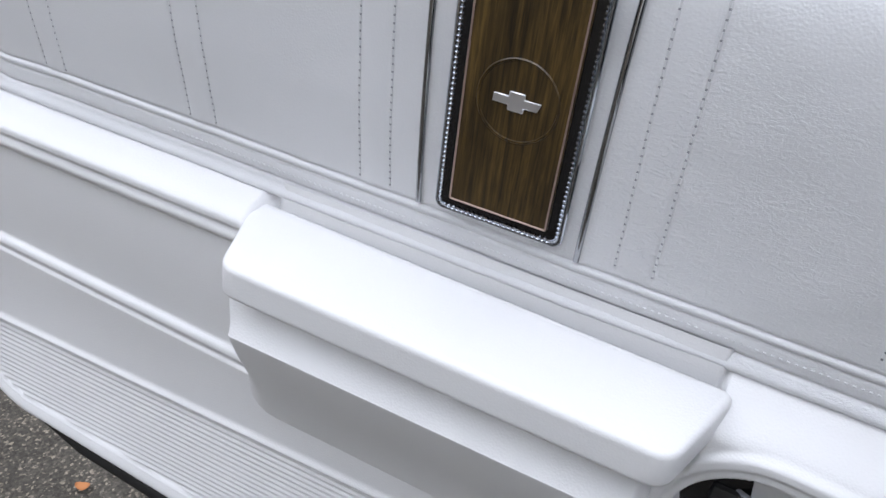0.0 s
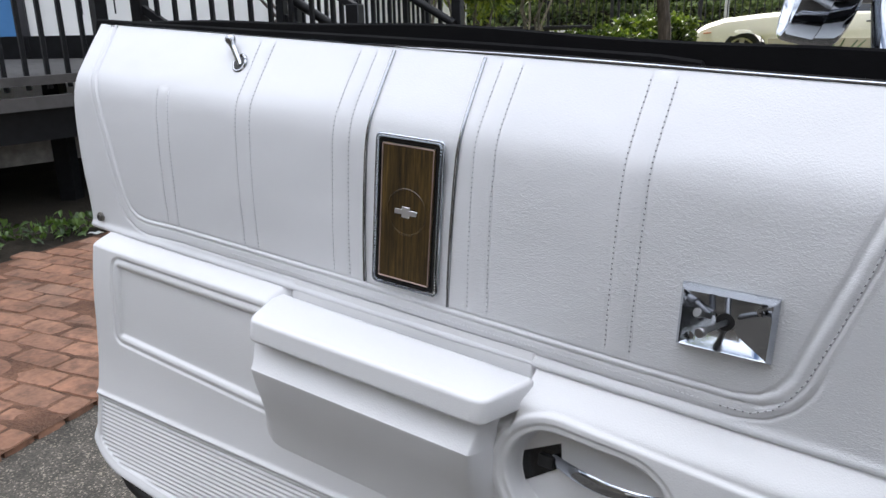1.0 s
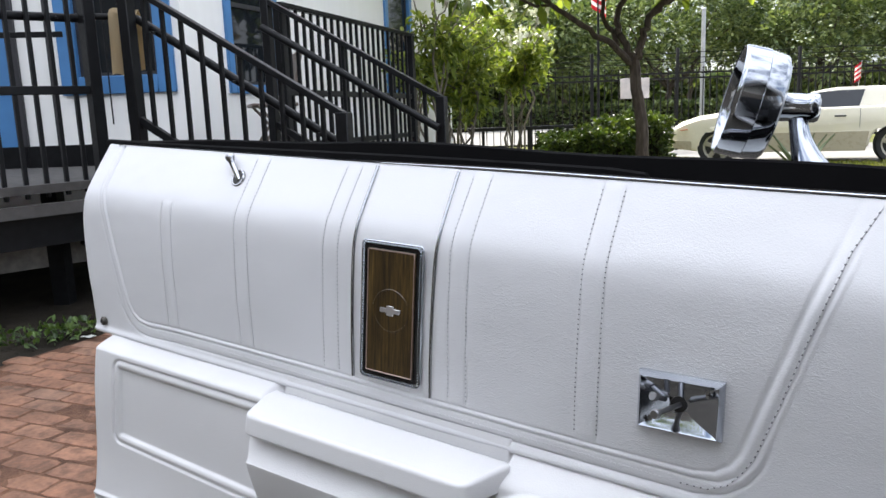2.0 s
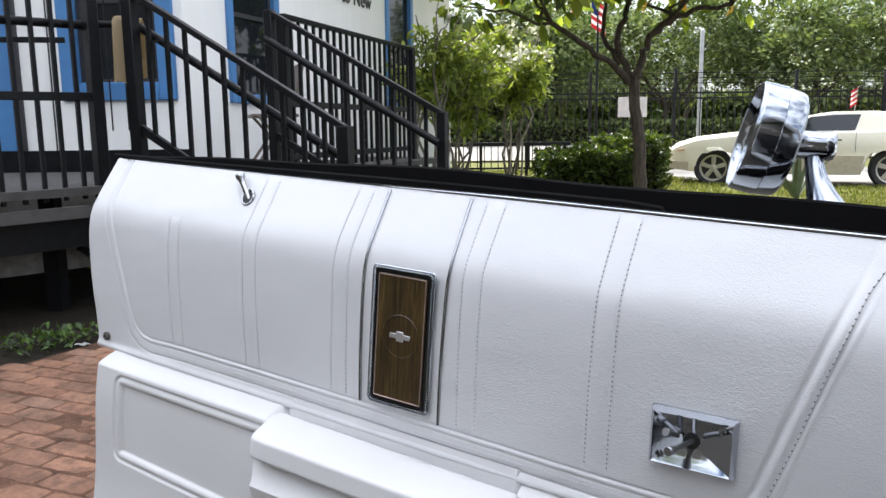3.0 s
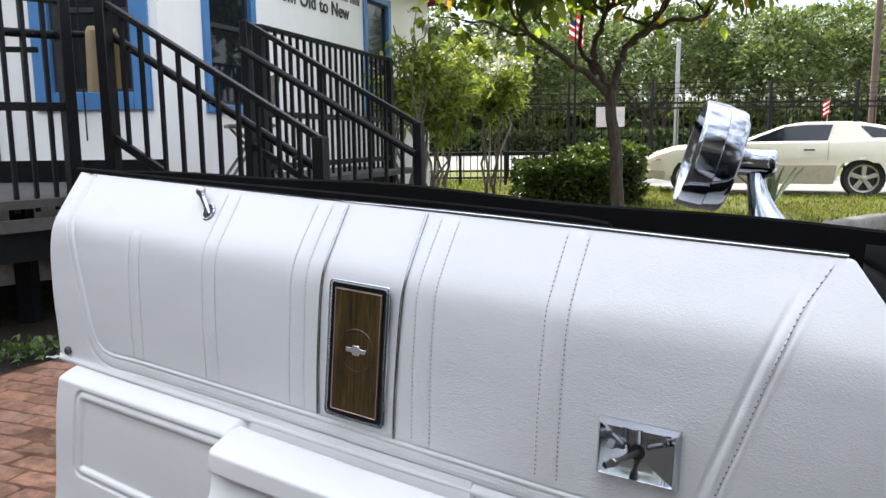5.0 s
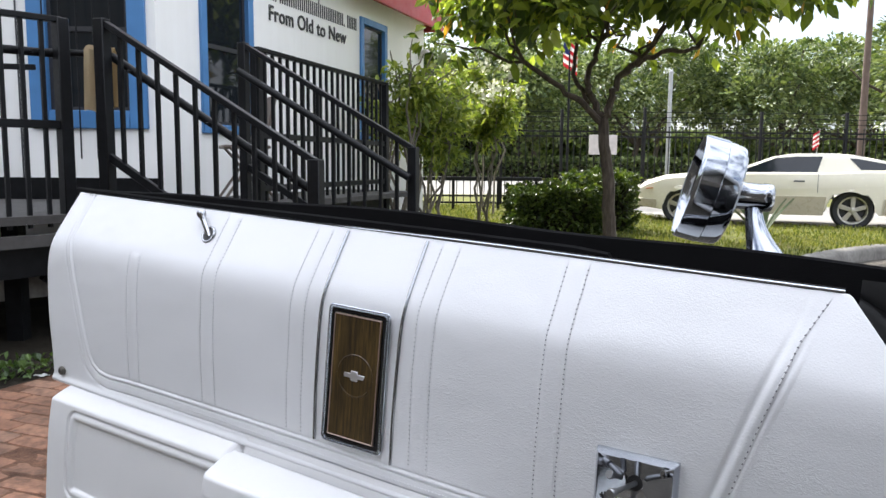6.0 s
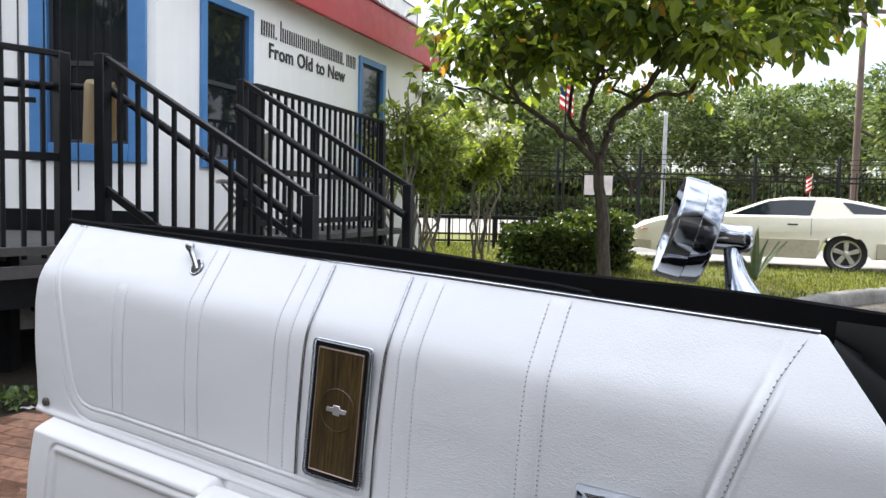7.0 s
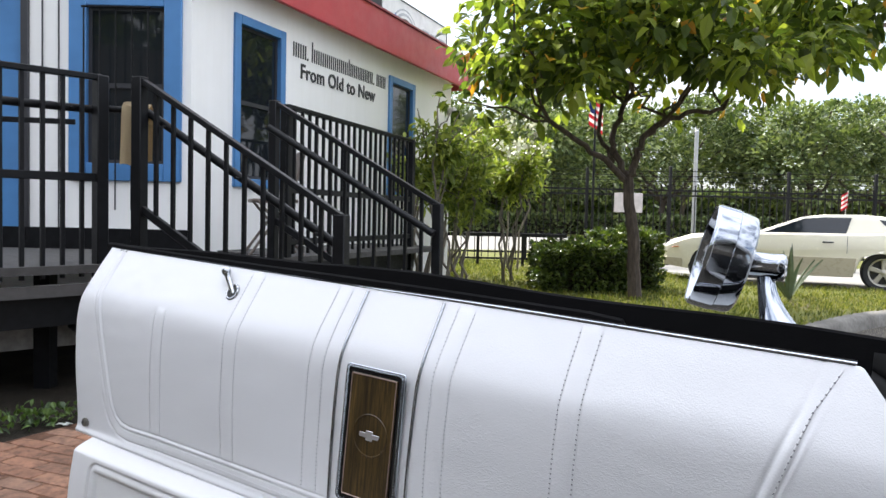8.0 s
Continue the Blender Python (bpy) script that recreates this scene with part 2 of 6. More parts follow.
def make_brick():
    m, t, b = shader("brick_paver", 0.85)
    v = coords(t)
    oi = t.nodes.new("ShaderNodeObjectInfo")
    tone = ramp(t, oi.outputs["Random"], [(0.0, (0.205, 0.108, 0.068)), (0.4, (0.245, 0.120, 0.072)), (0.75, (0.28, 0.145, 0.090)), (1.0, (0.225, 0.130, 0.088))])
    w = t.nodes.new("ShaderNodeNewGeometry")
    n1 = noise_tex(t, w.outputs["Position"], 3.0, 6)
    stain = ramp(t, n1, [(0.34, (0.52, 0.52, 0.50)), (0.60, (1, 1, 1))])
    n3 = noise_tex(t, w.outputs["Position"], 17, 5)
    stain = mixed(t, 0.8, stain, ramp(t, n3, [(0.36, (0.55, 0.56, 0.56)), (0.50, (1, 1, 1)), (0.70, (1.22, 1.18, 1.14))]), "MULTIPLY")
    n2 = noise_tex(t, w.outputs["Position"], 60, 4)
    fleck = ramp(t, n2, [(0.3, (0.7, 0.7, 0.7)), (0.7, (1.15, 1.12, 1.1))])
    c = mixed(t, 0.75, mixed(t, 1.0, tone, stain, "MULTIPLY"), fleck, "MULTIPLY")
    t.links.new(c, b.inputs["Base Color"])
    bump(t, b, n2, 0.5, 0.004)
    return m


def leafy(name, dark, mid, lite, trans=0.35, rough=0.45, yellow=None):
    """Leaf surface: a colour for each leaf, and light that passes through the blade."""
    m, t, b = shader(name, rough)
    g = t.nodes.new("ShaderNodeNewGeometry")
    stops = [(0.0, dark), (0.45, mid), (0.9, lite)]
    if yellow:
        stops += [(0.965, lite), (0.985, yellow)]
    c = ramp(t, g.outputs["Random Per Island"], stops)
    t.links.new(c, b.inputs["Base Color"])
    tr = t.nodes.new("ShaderNodeBsdfTranslucent")
    t.links.new(mixed(t, 1.0, c, (1.5, 1.6, 0.7), "MULTIPLY"), tr.inputs["Color"])
    mx = t.nodes.new("ShaderNodeMixShader")
    mx.inputs["Fac"].default_value = trans
    t.links.new(b.outputs["BSDF"], mx.inputs[1])
    t.links.new(tr.outputs["BSDF"], mx.inputs[2])
    t.links.new(mx.outputs["Shader"], t.nodes["Material Output"].inputs["Surface"])
    return m


def make_bark(name, a, b2):
    m, t, b = shader(name, 0.9)
    v = coords(t, (1, 1, 0.25))
    f = noise_tex(t, v, 30, 6, 0.6, 0.5)
    t.links.new(ramp(t, f, [(0.3, a), (0.7, b2)]), b.inputs["Base Color"])
    bump(t, b, f, 0.7, 0.01)
    return m


def make_ground_mix(name, a, b2, c, scale, strength):
    m, t, b = shader(name, 0.95, 0.0, 0.15)
    v = coords(t)
    f = noise_tex(t, v, scale, 7, 0.65)
    g = noise_tex(t, v, scale * 18, 4)
    col = ramp(t, f, [(0.3, a), (0.5, b2), (0.68, c)])
    t.links.new(mixed(t, 0.5, col, ramp(t, g, [(0.3, (0.55, 0.55, 0.55)), (0.7, (1.3, 1.3, 1.3))]), "MULTIPLY"), b.inputs["Base Color"])
    bump(t, b, g, strength, 0.02)
    return m


def stucco(name, color, dirt=0.12):
    m, t, b = shader(name, 0.85)
    v = coords(t)
    f = noise_tex(t, v, 1.6, 6, 0.6)
    streak = noise_tex(t, coords(t, (6, 6, 0.35)), 2.2, 4)
    col = ramp(t, f, [(0.3, tuple(x * (1 - dirt) for x in color)), (0.7, color)])
    t.links.new(mixed(t, 0.5, col, ramp(t, streak, [(0.3, (0.95, 0.945, 0.93)), (0.6, (1, 1, 1))]), "MULTIPLY"), b.inputs["Base Color"])
    bump(t, b, noise_tex(t, v, 120, 4), 0.25, 0.003)
    return m


ASPHALT = make_asphalt()
BRICK = make_brick()
BARK = make_bark("bark", (0.030, 0.022, 0.017), (0.095, 0.072, 0.056))
BARK_PALE = make_bark("pale_bark", (0.08, 0.07, 0.055), (0.21, 0.18, 0.145))
LEAF_BIG = leafy("broad_leaf", (0.030, 0.048, 0.012), (0.090, 0.128, 0.026), (0.27, 0.31, 0.065), 0.58, 0.36, (0.45, 0.22, 0.04))
LEAF_SHRUB = leafy("shrub_leaf", (0.06, 0.09, 0.02), (0.15, 0.19, 0.04), (0.30, 0.33, 0.08), 0.48)
LEAF_HEDGE = leafy("hedge_leaf", (0.018, 0.034, 0.008), (0.050, 0.082, 0.016), (0.13, 0.17, 0.035), 0.25, 0.38)
LEAF_FAR = leafy("far_leaf", (0.035, 0.058, 0.022), (0.10, 0.14, 0.05), (0.23, 0.27, 0.10), 0.22)
LEAF_WEED = leafy("weed_leaf", (0.025, 0.05, 0.012), (0.05, 0.09, 0.02), (0.10, 0.16, 0.04), 0.25)
PETAL = plain("white_petal", (0.85, 0.85, 0.72), 0.6)
GRASS = leafy("grass_blade", (0.06, 0.078, 0.014), (0.125, 0.145, 0.026), (0.25, 0.24, 0.075), 0.3, 0.7)
TURF = make_ground_mix("turf", (0.11, 0.085, 0.05), (0.11, 0.115, 0.03), (0.15, 0.165, 0.04), 0.9, 0.8)
# Soil tones lowered to near black: the deck's shade is in the colour.
SHADED_SOIL = make_ground_mix("soil", (0.012, 0.010, 0.008), (0.022, 0.018, 0.013), (0.036, 0.030, 0.022), 3.0, 0.8)
CONCRETE = make_ground_mix("concrete", (0.12, 0.112, 0.10), (0.18, 0.17, 0.155), (0.24, 0.23, 0.21), 1.2, 0.2)
PAVE = make_ground_mix("pale_road", (0.20, 0.19, 0.175), (0.24, 0.23, 0.21), (0.28, 0.265, 0.245), 0.5, 0.15)
WALL_WHITE = stucco("white_wall", (0.88, 0.87, 0.85), 0.06)
BLUE = plain("blue_paint", (0.068, 0.205, 0.44), 0.45, vary=0.12, scale=4)
RED = plain("red_paint", (0.46, 0.045, 0.055), 0.5, vary=0.1, scale=3)
RAIL = plain("black_rail_paint", (0.008, 0.0083, 0.0095), 0.42, vary=0.35, scale=14, grain=0.15, grain_scale=80, spec=0.16)
DECKM = plain("deck_boards", (0.055, 0.051, 0.048), 0.8, vary=0.35, scale=9)
DECK_EDGE = plain("deck_edge", (0.06, 0.056, 0.053), 0.85, vary=0.3, scale=7)
FENCE = plain("black_fence", (0.007, 0.007, 0.008), 0.5, spec=0.2)
JOINT = make_ground_mix("joint_dirt", (0.045, 0.028, 0.020), (0.11, 0.060, 0.040), (0.19, 0.102, 0.066), 7.0, 0.6)
GALV = plain("galvanised_steel", (0.42, 0.43, 0.44), 0.45, 0.8)
BROWN_POLE = plain("brown_pole", (0.11, 0.075, 0.06), 0.8, vary=0.3, scale=3)
CREAM = plain("cream_car_paint", (0.80, 0.75, 0.63), 0.22, vary=0.03)
TAUPE = plain("taupe_car_paint", (0.44, 0.39, 0.30), 0.3, vary=0.05)
TINT = plain("tinted_glass", (0.012, 0.016, 0.024), 0.06, vary=0.1, spec=0.35)
TYRE = plain("tyre_rubber", (0.016, 0.016, 0.017), 0.8)
ALLOY = plain("alloy_wheel", (0.55, 0.52, 0.47), 0.35, 0.7)
LETTER = plain("black_lettering", (0.03, 0.03, 0.035), 0.5)
TOWEL = vinyl("tan_towel", (0.50, 0.40, 0.25), 0.95, 500, 0.5)
UNLIT_ROOM = plain("unlit_interior", (0.02, 0.02, 0.022), 0.9)
SIGN_WHITE = plain("sign_white", (0.78, 0.78, 0.77), 0.6)


def make_pane():
    m, t, b = shader("window_pane", 0.04, 0.0, 0.5)
    b.inputs["Base Color"].default_value = (0.012, 0.015, 0.018, 1)
    bump(t, b, noise_tex(t, coords(t), 3.0, 2), 0.03, 0.02)
    return m


PANE = make_pane()
FLAG_RED = plain("flag_red", (0.55, 0.03, 0.05), 0.8)
FLAG_WHITE = plain("flag_white", (0.8, 0.78, 0.76), 0.8)
FLAG_BLUE = plain("flag_blue", (0.03, 0.05, 0.22), 0.8)

# ---- the truck's open door ----
door = thing("truck_door", DOOR, "open white truck door with vinyl trim and plastic lower panel", "vehicle door")
FOLD, SILL = 0.195, 0.286
# pleat seams: two lines at mid height, the height where they end, and a lean below the fold that fits the camera's view
SEAMS = [(-0.3495, -0.3245, 0.200, -0.098), (-0.1815, -0.1545, 0.283, -0.088), (-0.0095, 0.0165, 0.283, -0.036), (0.1945, 0.2205, 0.283, -0.030), (0.3650, 0.3915, 0.283, -0.020)]


def lean_at(lean, z):
    return lean * (min(z, 0.200) - 0.1)


BORDER = [(-0.520, 0.283), (-0.511, 0.205), (-0.440, 0.022), (-0.430, 0.006), (-0.416, -0.003), (-0.395, -0.0065), (-0.320, -0.0040), (-0.040, -0.0055), (0.177, -0.0090), (0.387, -0.0120), (0.500, -0.0115), (0.522, -0.007), (0.536, 0.004), (0.545, 0.018), (0.563, 0.080), (0.584, 0.153), (0.607, 0.227), (0.6225, 0.2835)]


def trim_bottom(x):
    return -0.0500 - 0.0045 * smooth_step(-0.50, 0.30, x)


def panel_y(z):
    """Depth of the vinyl upper trim at height z: nearly upright, then rolled back over the fold to the sill."""
    low = -0.026 * (z + 0.05) / 0.24 - 0.004 * math.sin(math.pi * min(1, max(0, (z + 0.05) / 0.24)))
    high = -0.0255 + 0.50 * (z - 0.192)
    k = 0.006
    d = (high - low) / k
    y = low + k * (math.log1p(math.exp(min(d, 30))) if d < 30 else d)
    return y - 0.004


def seg_dist(px, pz, a, b):
    vx, vz = b[0] - a[0], b[1] - a[1]
    L = vx * vx + vz * vz
    k = max(0, min(1, ((px - a[0]) * vx + (pz - a[1]) * vz) / L))
    dx, dz = px - a[0] - k * vx, pz - a[1] - k * vz
    s = vx * dz - vz * dx
    return math.hypot(dx, dz) * (1 if s > 0 else -1)


def border_dist(px, pz):
    best = 9
    for a, b in zip(BORDER, BORDER[1:]):
        d = seg_dist(px, pz, a, b)
        if abs(d) < abs(best):
            best = d
    return best


def groove(d, w):
    return math.exp(-(d / w) ** 2)


def right_top(x):
    return min(SILL, SILL - 1.25 * (x - 0.657))


def upper_relief(x, z):
    h = 0.0
    for a, b, top, lean in SEAMS:
        a, b = a + lean_at(lean, z), b + lean_at(lean, z)
        if a - 0.03 < x < b + 0.03 and z > -0.02:
            f = smooth_step(top + 0.004, top - 0.008, z) * smooth_step(-0.012, 0.0, z)
            h += f * (0.0009 * groove(x - a, 0.0014) + 0.0009 * groove(x - b, 0.0014))
            if a < x < b:
                h -= f * 0.0013 * math.sin(math.pi * (x - a) / (b - a))
    if not (-0.41 < x < 0.50 and z > 0.012):
        d = border_dist(x, z)
        if d < 0.02:
            before = h
            low = smooth_step(0.05, -0.005, z)
            right = smooth_step(0.50, 0.56, x)
            step = 0.008 + 0.007 * right
            h += (0.0020 + 0.0002 * right) * groove(d, 0.0013 + 0.0020 * right) - (0.0012 + 0.0006 * right) * groove(d + step / 2, step / 3) + (0.0018 - 0.0010 * right) * groove(d + step, 0.0013) - 0.0011 * right * groove(d + step + 0.004, 0.0025)
            h += low * (0.0024 * groove(d + 0.0250, 0.0016) - 0.0008 * groove(d + 0.0170, 0.005))
            h += (1 - low) * (1 - right) * 0.0010 * groove(d + 0.016, 0.0016)
            h = before + (h - before) * (1 + 0.8 * smooth_step(-0.43, -0.46, x)) * (1 - 0.75 * right * smooth_step(0.19, 0.26, z))
    u = z - trim_bottom(x)
    h += -0.0045 * groove(u - 0.0085, 0.0060) + 0.012 * smooth_step(0.005, 0.0, u)
    h += 0.0012 * (noise.noise(Vector((x * 9, z * 14, 0))) + 0.4 * noise.noise(Vector((x * 30, z * 40, 5)))) * smooth_step(0.285, 0.25, z)
    return h


def upper_panel():
    xs = []
    x = -0.575
    while x < 0.86:
        xs.append(x)
        fine = -0.53 < x < -0.40 or 0.50 < x < 0.65 or any(a - 0.006 - abs(lean) * 0.1 < x < b + 0.006 + abs(lean) * 0.1 for a, b, t, lean in SEAMS)
        x += 0.0016 if fine else 0.0036
    xs.append(0.86)
    rows = 150
    verts, faces = [], []
    for x in xs:
        top, bot = right_top(x), trim_bottom(x)
        for j in range(rows + 1):
            z = bot + 0.0012 * j if j <= 46 else bot + 0.0552 + (top - bot - 0.0552) * (j - 46) / (rows - 46)
            xx = x + 0.025 * smooth_step(-0.50, -0.575, x) * (1 - smooth_step(-0.05, 0.16, z))
            verts.append((xx, panel_y(z) + upper_relief(xx, z) + 0.010 * smooth_step(-0.562, -0.575, x), z))
    n = rows + 1
    for i in range(len(xs) - 1):
        for j in range(rows):
            faces.append((i * n + j, (i + 1) * n + j, (i + 1) * n + j + 1, i * n + j + 1))
    # returned edges that give the trim its thickness
    base = len(verts)
    ring = [i * n for i in range(len(xs))] + [(len(xs) - 1) * n + j for j in range(1, n)] + [i * n + rows for i in range(len(xs) - 2, -1, -1)] + [j for j in range(rows - 1, 0, -1)]
    for k in ring:
        x, y, z = verts[k]
        verts.append((x, y + 0.012, z))
    m = len(ring)
    for k in range(m):
        a, b = ring[k], ring[(k + 1) % m]
        faces.append((b, a, base + k, base + (k + 1) % m))
    ob = new("upper_trim", mesh_of("upper_trim", verts, faces, VINYL))
    ob.parent = door
    ob["label"] = "white grained vinyl pad with stitched pleats"
    return ob


upper_trim = upper_panel()


# The plastic half, scaled about the camera's spot to fit its view; it stands proud of the pad.
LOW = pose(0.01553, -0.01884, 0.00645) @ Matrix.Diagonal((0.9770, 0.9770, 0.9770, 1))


def low_bottom(x):
    """Lower outline: a rounded latch-side corner, then a slightly falling edge."""
    edge = -0.487 - 0.05 * (x + 0.21)
    r = 0.085
    if x < -0.526 + r:
        u = (x + 0.526) / r
        edge = -0.395 - (edge * -1 - 0.395) * math.sqrt(max(0, 1 - (1 - u) ** 2))
    return edge


def stadium(x, z, ax, az, bx, bz, r):
    vx, vz = bx - ax, bz - az
    k = max(0, min(1, ((x - ax) * vx + (z - az) * vz) / (vx * vx + vz * vz)))
    return math.hypot(x - ax - k * vx, z - az - k * vz) - r


def rect_dist(x, z, x0, x1, z0, z1, r):
    dx = abs(x - (x0 + x1) / 2) - (x1 - x0) / 2 + r
    dz = abs(z - (z0 + z1) / 2) - (z1 - z0) / 2 + r
    return math.hypot(max(dx, 0), max(dz, 0)) + min(max(dx, dz), 0) - r


def lower_relief(x, z):
    slab = smooth_step(-0.116, -0.092, x) * smooth_step(0.284, 0.277, x)
    left = 0.35 * smooth_step(-0.44, -0.50, x)
    y = 0.024 - 0.016 * left - 0.013 * slab - (0.046 - 0.016 * left - 0.013 * slab) * smooth_step(-0.044 - 0.041 * slab, -0.074 - 0.041 * slab - 0.020 * smooth_step(0.20, 0.30, x), z) + 0.014 * smooth_step(-0.10, -0.30, z)
    d = rect_dist(x, z + 0.028 * (x + 0.30) * smooth_step(-0.11, -0.20, z), -0.468, 0.0, -0.235, -0.079, 0.020)
    if x < 0.05:
        y += 0.0036 * smooth_step(0.001, -0.003, d) - 0.0030 * groove(d + 0.0105, 0.0055) + 0.0040 * smooth_step(-0.0150, -0.0195, d)
    rib_top = -0.317 + 0.036 * x
    bead = z - rib_top
    y -= 0.004 * groove(bead, 0.004)
    low = low_bottom(x) + 0.026
    if bead < -0.006 and z > low and x > -0.506:
        y += 0.0030 + 0.0013 * math.cos((bead + 0.006) / 0.0074 * 2 * math.pi)
    y -= 0.006 * groove(z - low_bottom(x) - 0.012, 0.012)
    y += 0.02 * smooth_step(0.010, 0.0, z - low_bottom(x))
    y += 0.012 * smooth_step(-0.515, -0.526, x)
    # release recess: a raised lip that runs on to the hinge end, a second step, then the sunk cup
    lip = stadium(x, z, 0.335, -0.167, 0.60, -0.181, 0.058)
    y -= 0.0055 * smooth_step(0.022, 0.017, lip) * smooth_step(0.20, 0.26, x)
    s = stadium(x, z, 0.335, -0.167, 0.410, -0.170, 0.058)
    y += 0.0028 * smooth_step(0.0105, 0.0075, s)
    cup = smooth_step(0.0010, -0.0055, s)
    y = y * (1 - cup) + 0.014 * cup
    return y


def lower_panel():
    xs = np.concatenate([np.arange(-0.526, -0.42, 0.0013), np.arange(-0.42, -0.09, 0.0036), np.arange(-0.09, -0.06, 0.0014), np.arange(-0.06, 0.22, 0.0036), np.arange(0.22, 0.50, 0.0018), np.arange(0.50, 0.8601, 0.0036)])
    rows = 300
    verts, faces = [], []
    for x in xs:
        bot = low_bottom(x)
        for j in range(rows + 1):
            z = -0.040 + (bot + 0.040) * j / rows
            verts.append((x, lower_relief(x, z), z))
    n = rows + 1
    for i in range(len(xs) - 1):
        for j in range(rows):
            faces.append((i * n + j, i * n + j + 1, (i + 1) * n + j + 1, (i + 1) * n + j))
    base = len(verts)
    ring = [i * n + rows for i in range(len(xs) - 1, -1, -1)] + [j for j in range(rows - 1, -1, -1)]
    for k in ring:
        x, y, z = verts[k]
        verts.append((x, y + 0.02, z))
    for k in range(len(ring) - 1):
        faces.append((ring[k], ring[k + 1], base + k + 1, base + k))
    ob = new("lower_panel", mesh_of("lower_panel", verts, faces, PLASTIC))
    ob.parent = door
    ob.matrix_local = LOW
    ob["label"] = "white moulded plastic panel with ribbed kick strip"
    return ob


lower_panel()

# steel shell behind the trim
shell = bmesh.new()
prism([(-0.545, -0.03), (-0.560, 0.20), (-0.553, 0.262), (0.665, 0.262), (0.86, 0.03), (0.86, -0.50), (-0.40, -0.485), (-0.50, -0.45), (-0.53, -0.40)], 0.09, "y", 0.038, 0.006, 2, shell)
part("shell", shell, WHITE_PAINT, door, "painted steel door shell")
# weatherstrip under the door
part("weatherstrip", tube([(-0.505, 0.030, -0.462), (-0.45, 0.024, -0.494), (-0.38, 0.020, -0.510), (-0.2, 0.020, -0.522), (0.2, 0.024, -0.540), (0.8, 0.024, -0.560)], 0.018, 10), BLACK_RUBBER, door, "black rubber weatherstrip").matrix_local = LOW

# armrest: padded slab over a hollow pull
def round_poly(pts, r, n=5):
    """An outline with its corners rounded by r."""
    out = []
    for i, p in enumerate(pts):
        p, a, b = Vector(p), Vector(pts[i - 1]), Vector(pts[(i + 1) % len(pts)])
        da, db = (a - p).normalized() * r, (b - p).normalized() * r
        for k in range(n + 1):
            f = k / n
            q = (p + da) * (1 - f) ** 2 + p * 2 * f * (1 - f) + (p + db) * f * f
            out.append((q.x, q.y))
    return out


def armrest():
    bm = prism(round_poly([(-0.123, 0.010), (-0.094, -0.073), (0.266, -0.075), (0.293, 0.001)], 0.014), 0.031, "z", -0.110, 0.0050, 4)
    for v in bm.verts:
        v.co.z += 0.0145 * (v.co.y + 0.075) / 0.075
    bmesh.ops.inset_individual(bm, faces=[f for f in bm.faces if f.calc_area() > 0.002], thickness=0.002)
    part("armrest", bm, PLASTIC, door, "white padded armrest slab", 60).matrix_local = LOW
    bm = bmesh.new()
    prof = [(-0.050, -0.100), (-0.051, -0.114), (-0.0545, -0.124), (-0.0610, -0.136), (-0.0680, -0.1470), (-0.0690, -0.1485), (-0.0688, -0.1500), (-0.0665, -0.156), (-0.054, -0.184), (-0.040, -0.210), (-0.028, -0.234), (-0.018, -0.256), (-0.009, -0.28), (0.000, -0.305), (0.010, -0.325)]
    fine = []
    for i in range(len(prof) - 1):
        p0, p1, p2, p3 = (prof[max(0, min(len(prof) - 1, i + k))] for k in (-1, 0, 1, 2))
        for k in range(4):
            u = k / 4
            fine.append(tuple(0.5 * (2 * b + (c - a) * u + (2 * a - 5 * b + 4 * c - d) * u * u + (3 * b - a - 3 * c + d) * u ** 3) for a, b, c, d in zip(p0, p1, p2, p3)))
    fine.append(prof[-1])
    loops = []
    for y, z in fine:
        f = max(0, (-0.150 - z) / 0.20)
        xa = -0.110 + 0.012 * smooth_step(-0.118, -0.149, z) - 0.050 * f
        xb = 0.262 + 0.03 * f - 0.10 * f ** 3
        r = 0.012 + 0.06 * f
        ring = []
        for k in range(9):
            q = math.pi / 2 * k / 8
            ring.append((xa + r * (1 - math.cos(q)), 0.014 + (y - 0.014) * math.sin(q)))
        ring += [(xa + r + (xb - xa - 2 * r) * k / 8, y) for k in range(1, 8)]
        for k in range(9):
            q = math.pi / 2 * (1 - k / 8)
            ring.append((xb - r * (1 - math.cos(q)), 0.014 + (y - 0.014) * math.sin(q)))
        loops.append([bm.verts.new((a, b, z)) for a, b in ring])
    for a, b in zip(loops, loops[1:]):
        for i in range(len(a) - 1):
            bm.faces.new((a[i], a[i + 1], b[i + 1], b[i]))
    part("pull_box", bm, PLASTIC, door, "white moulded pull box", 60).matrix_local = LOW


armrest()

# stitches along the pleats and the border
def stitch_line(bm, pts, pitch=0.0050, length=0.0024, inset=0.0009, phase=0.5, width=0.0015):
    for (x0, z0), (x1, z1) in zip(pts, pts[1:]):
        L = math.hypot(x1 - x0, z1 - z0)
        n = max(1, int(L / pitch))
        for k in range(n):
            f = (k + phase) / n
            x, z = x0 + (x1 - x0) * f, z0 + (z1 - z0) * f
            y = panel_y(z) + upper_relief(x, z) - inset
            e = 0.002
            tan = Vector((x1 - x0, 0, z1 - z0)).normalized()
            tan.y = (panel_y(z + tan.z * e) - panel_y(z - tan.z * e)) / (2 * e)
            m = Matrix.Translation((x, y, z)) @ tan.to_track_quat("Z", "Y").to_matrix().to_4x4() @ Matrix.Diagonal((width, 0.0010, length, 1))
            bmesh.ops.create_cube(bm, size=1, matrix=m)
    return bm


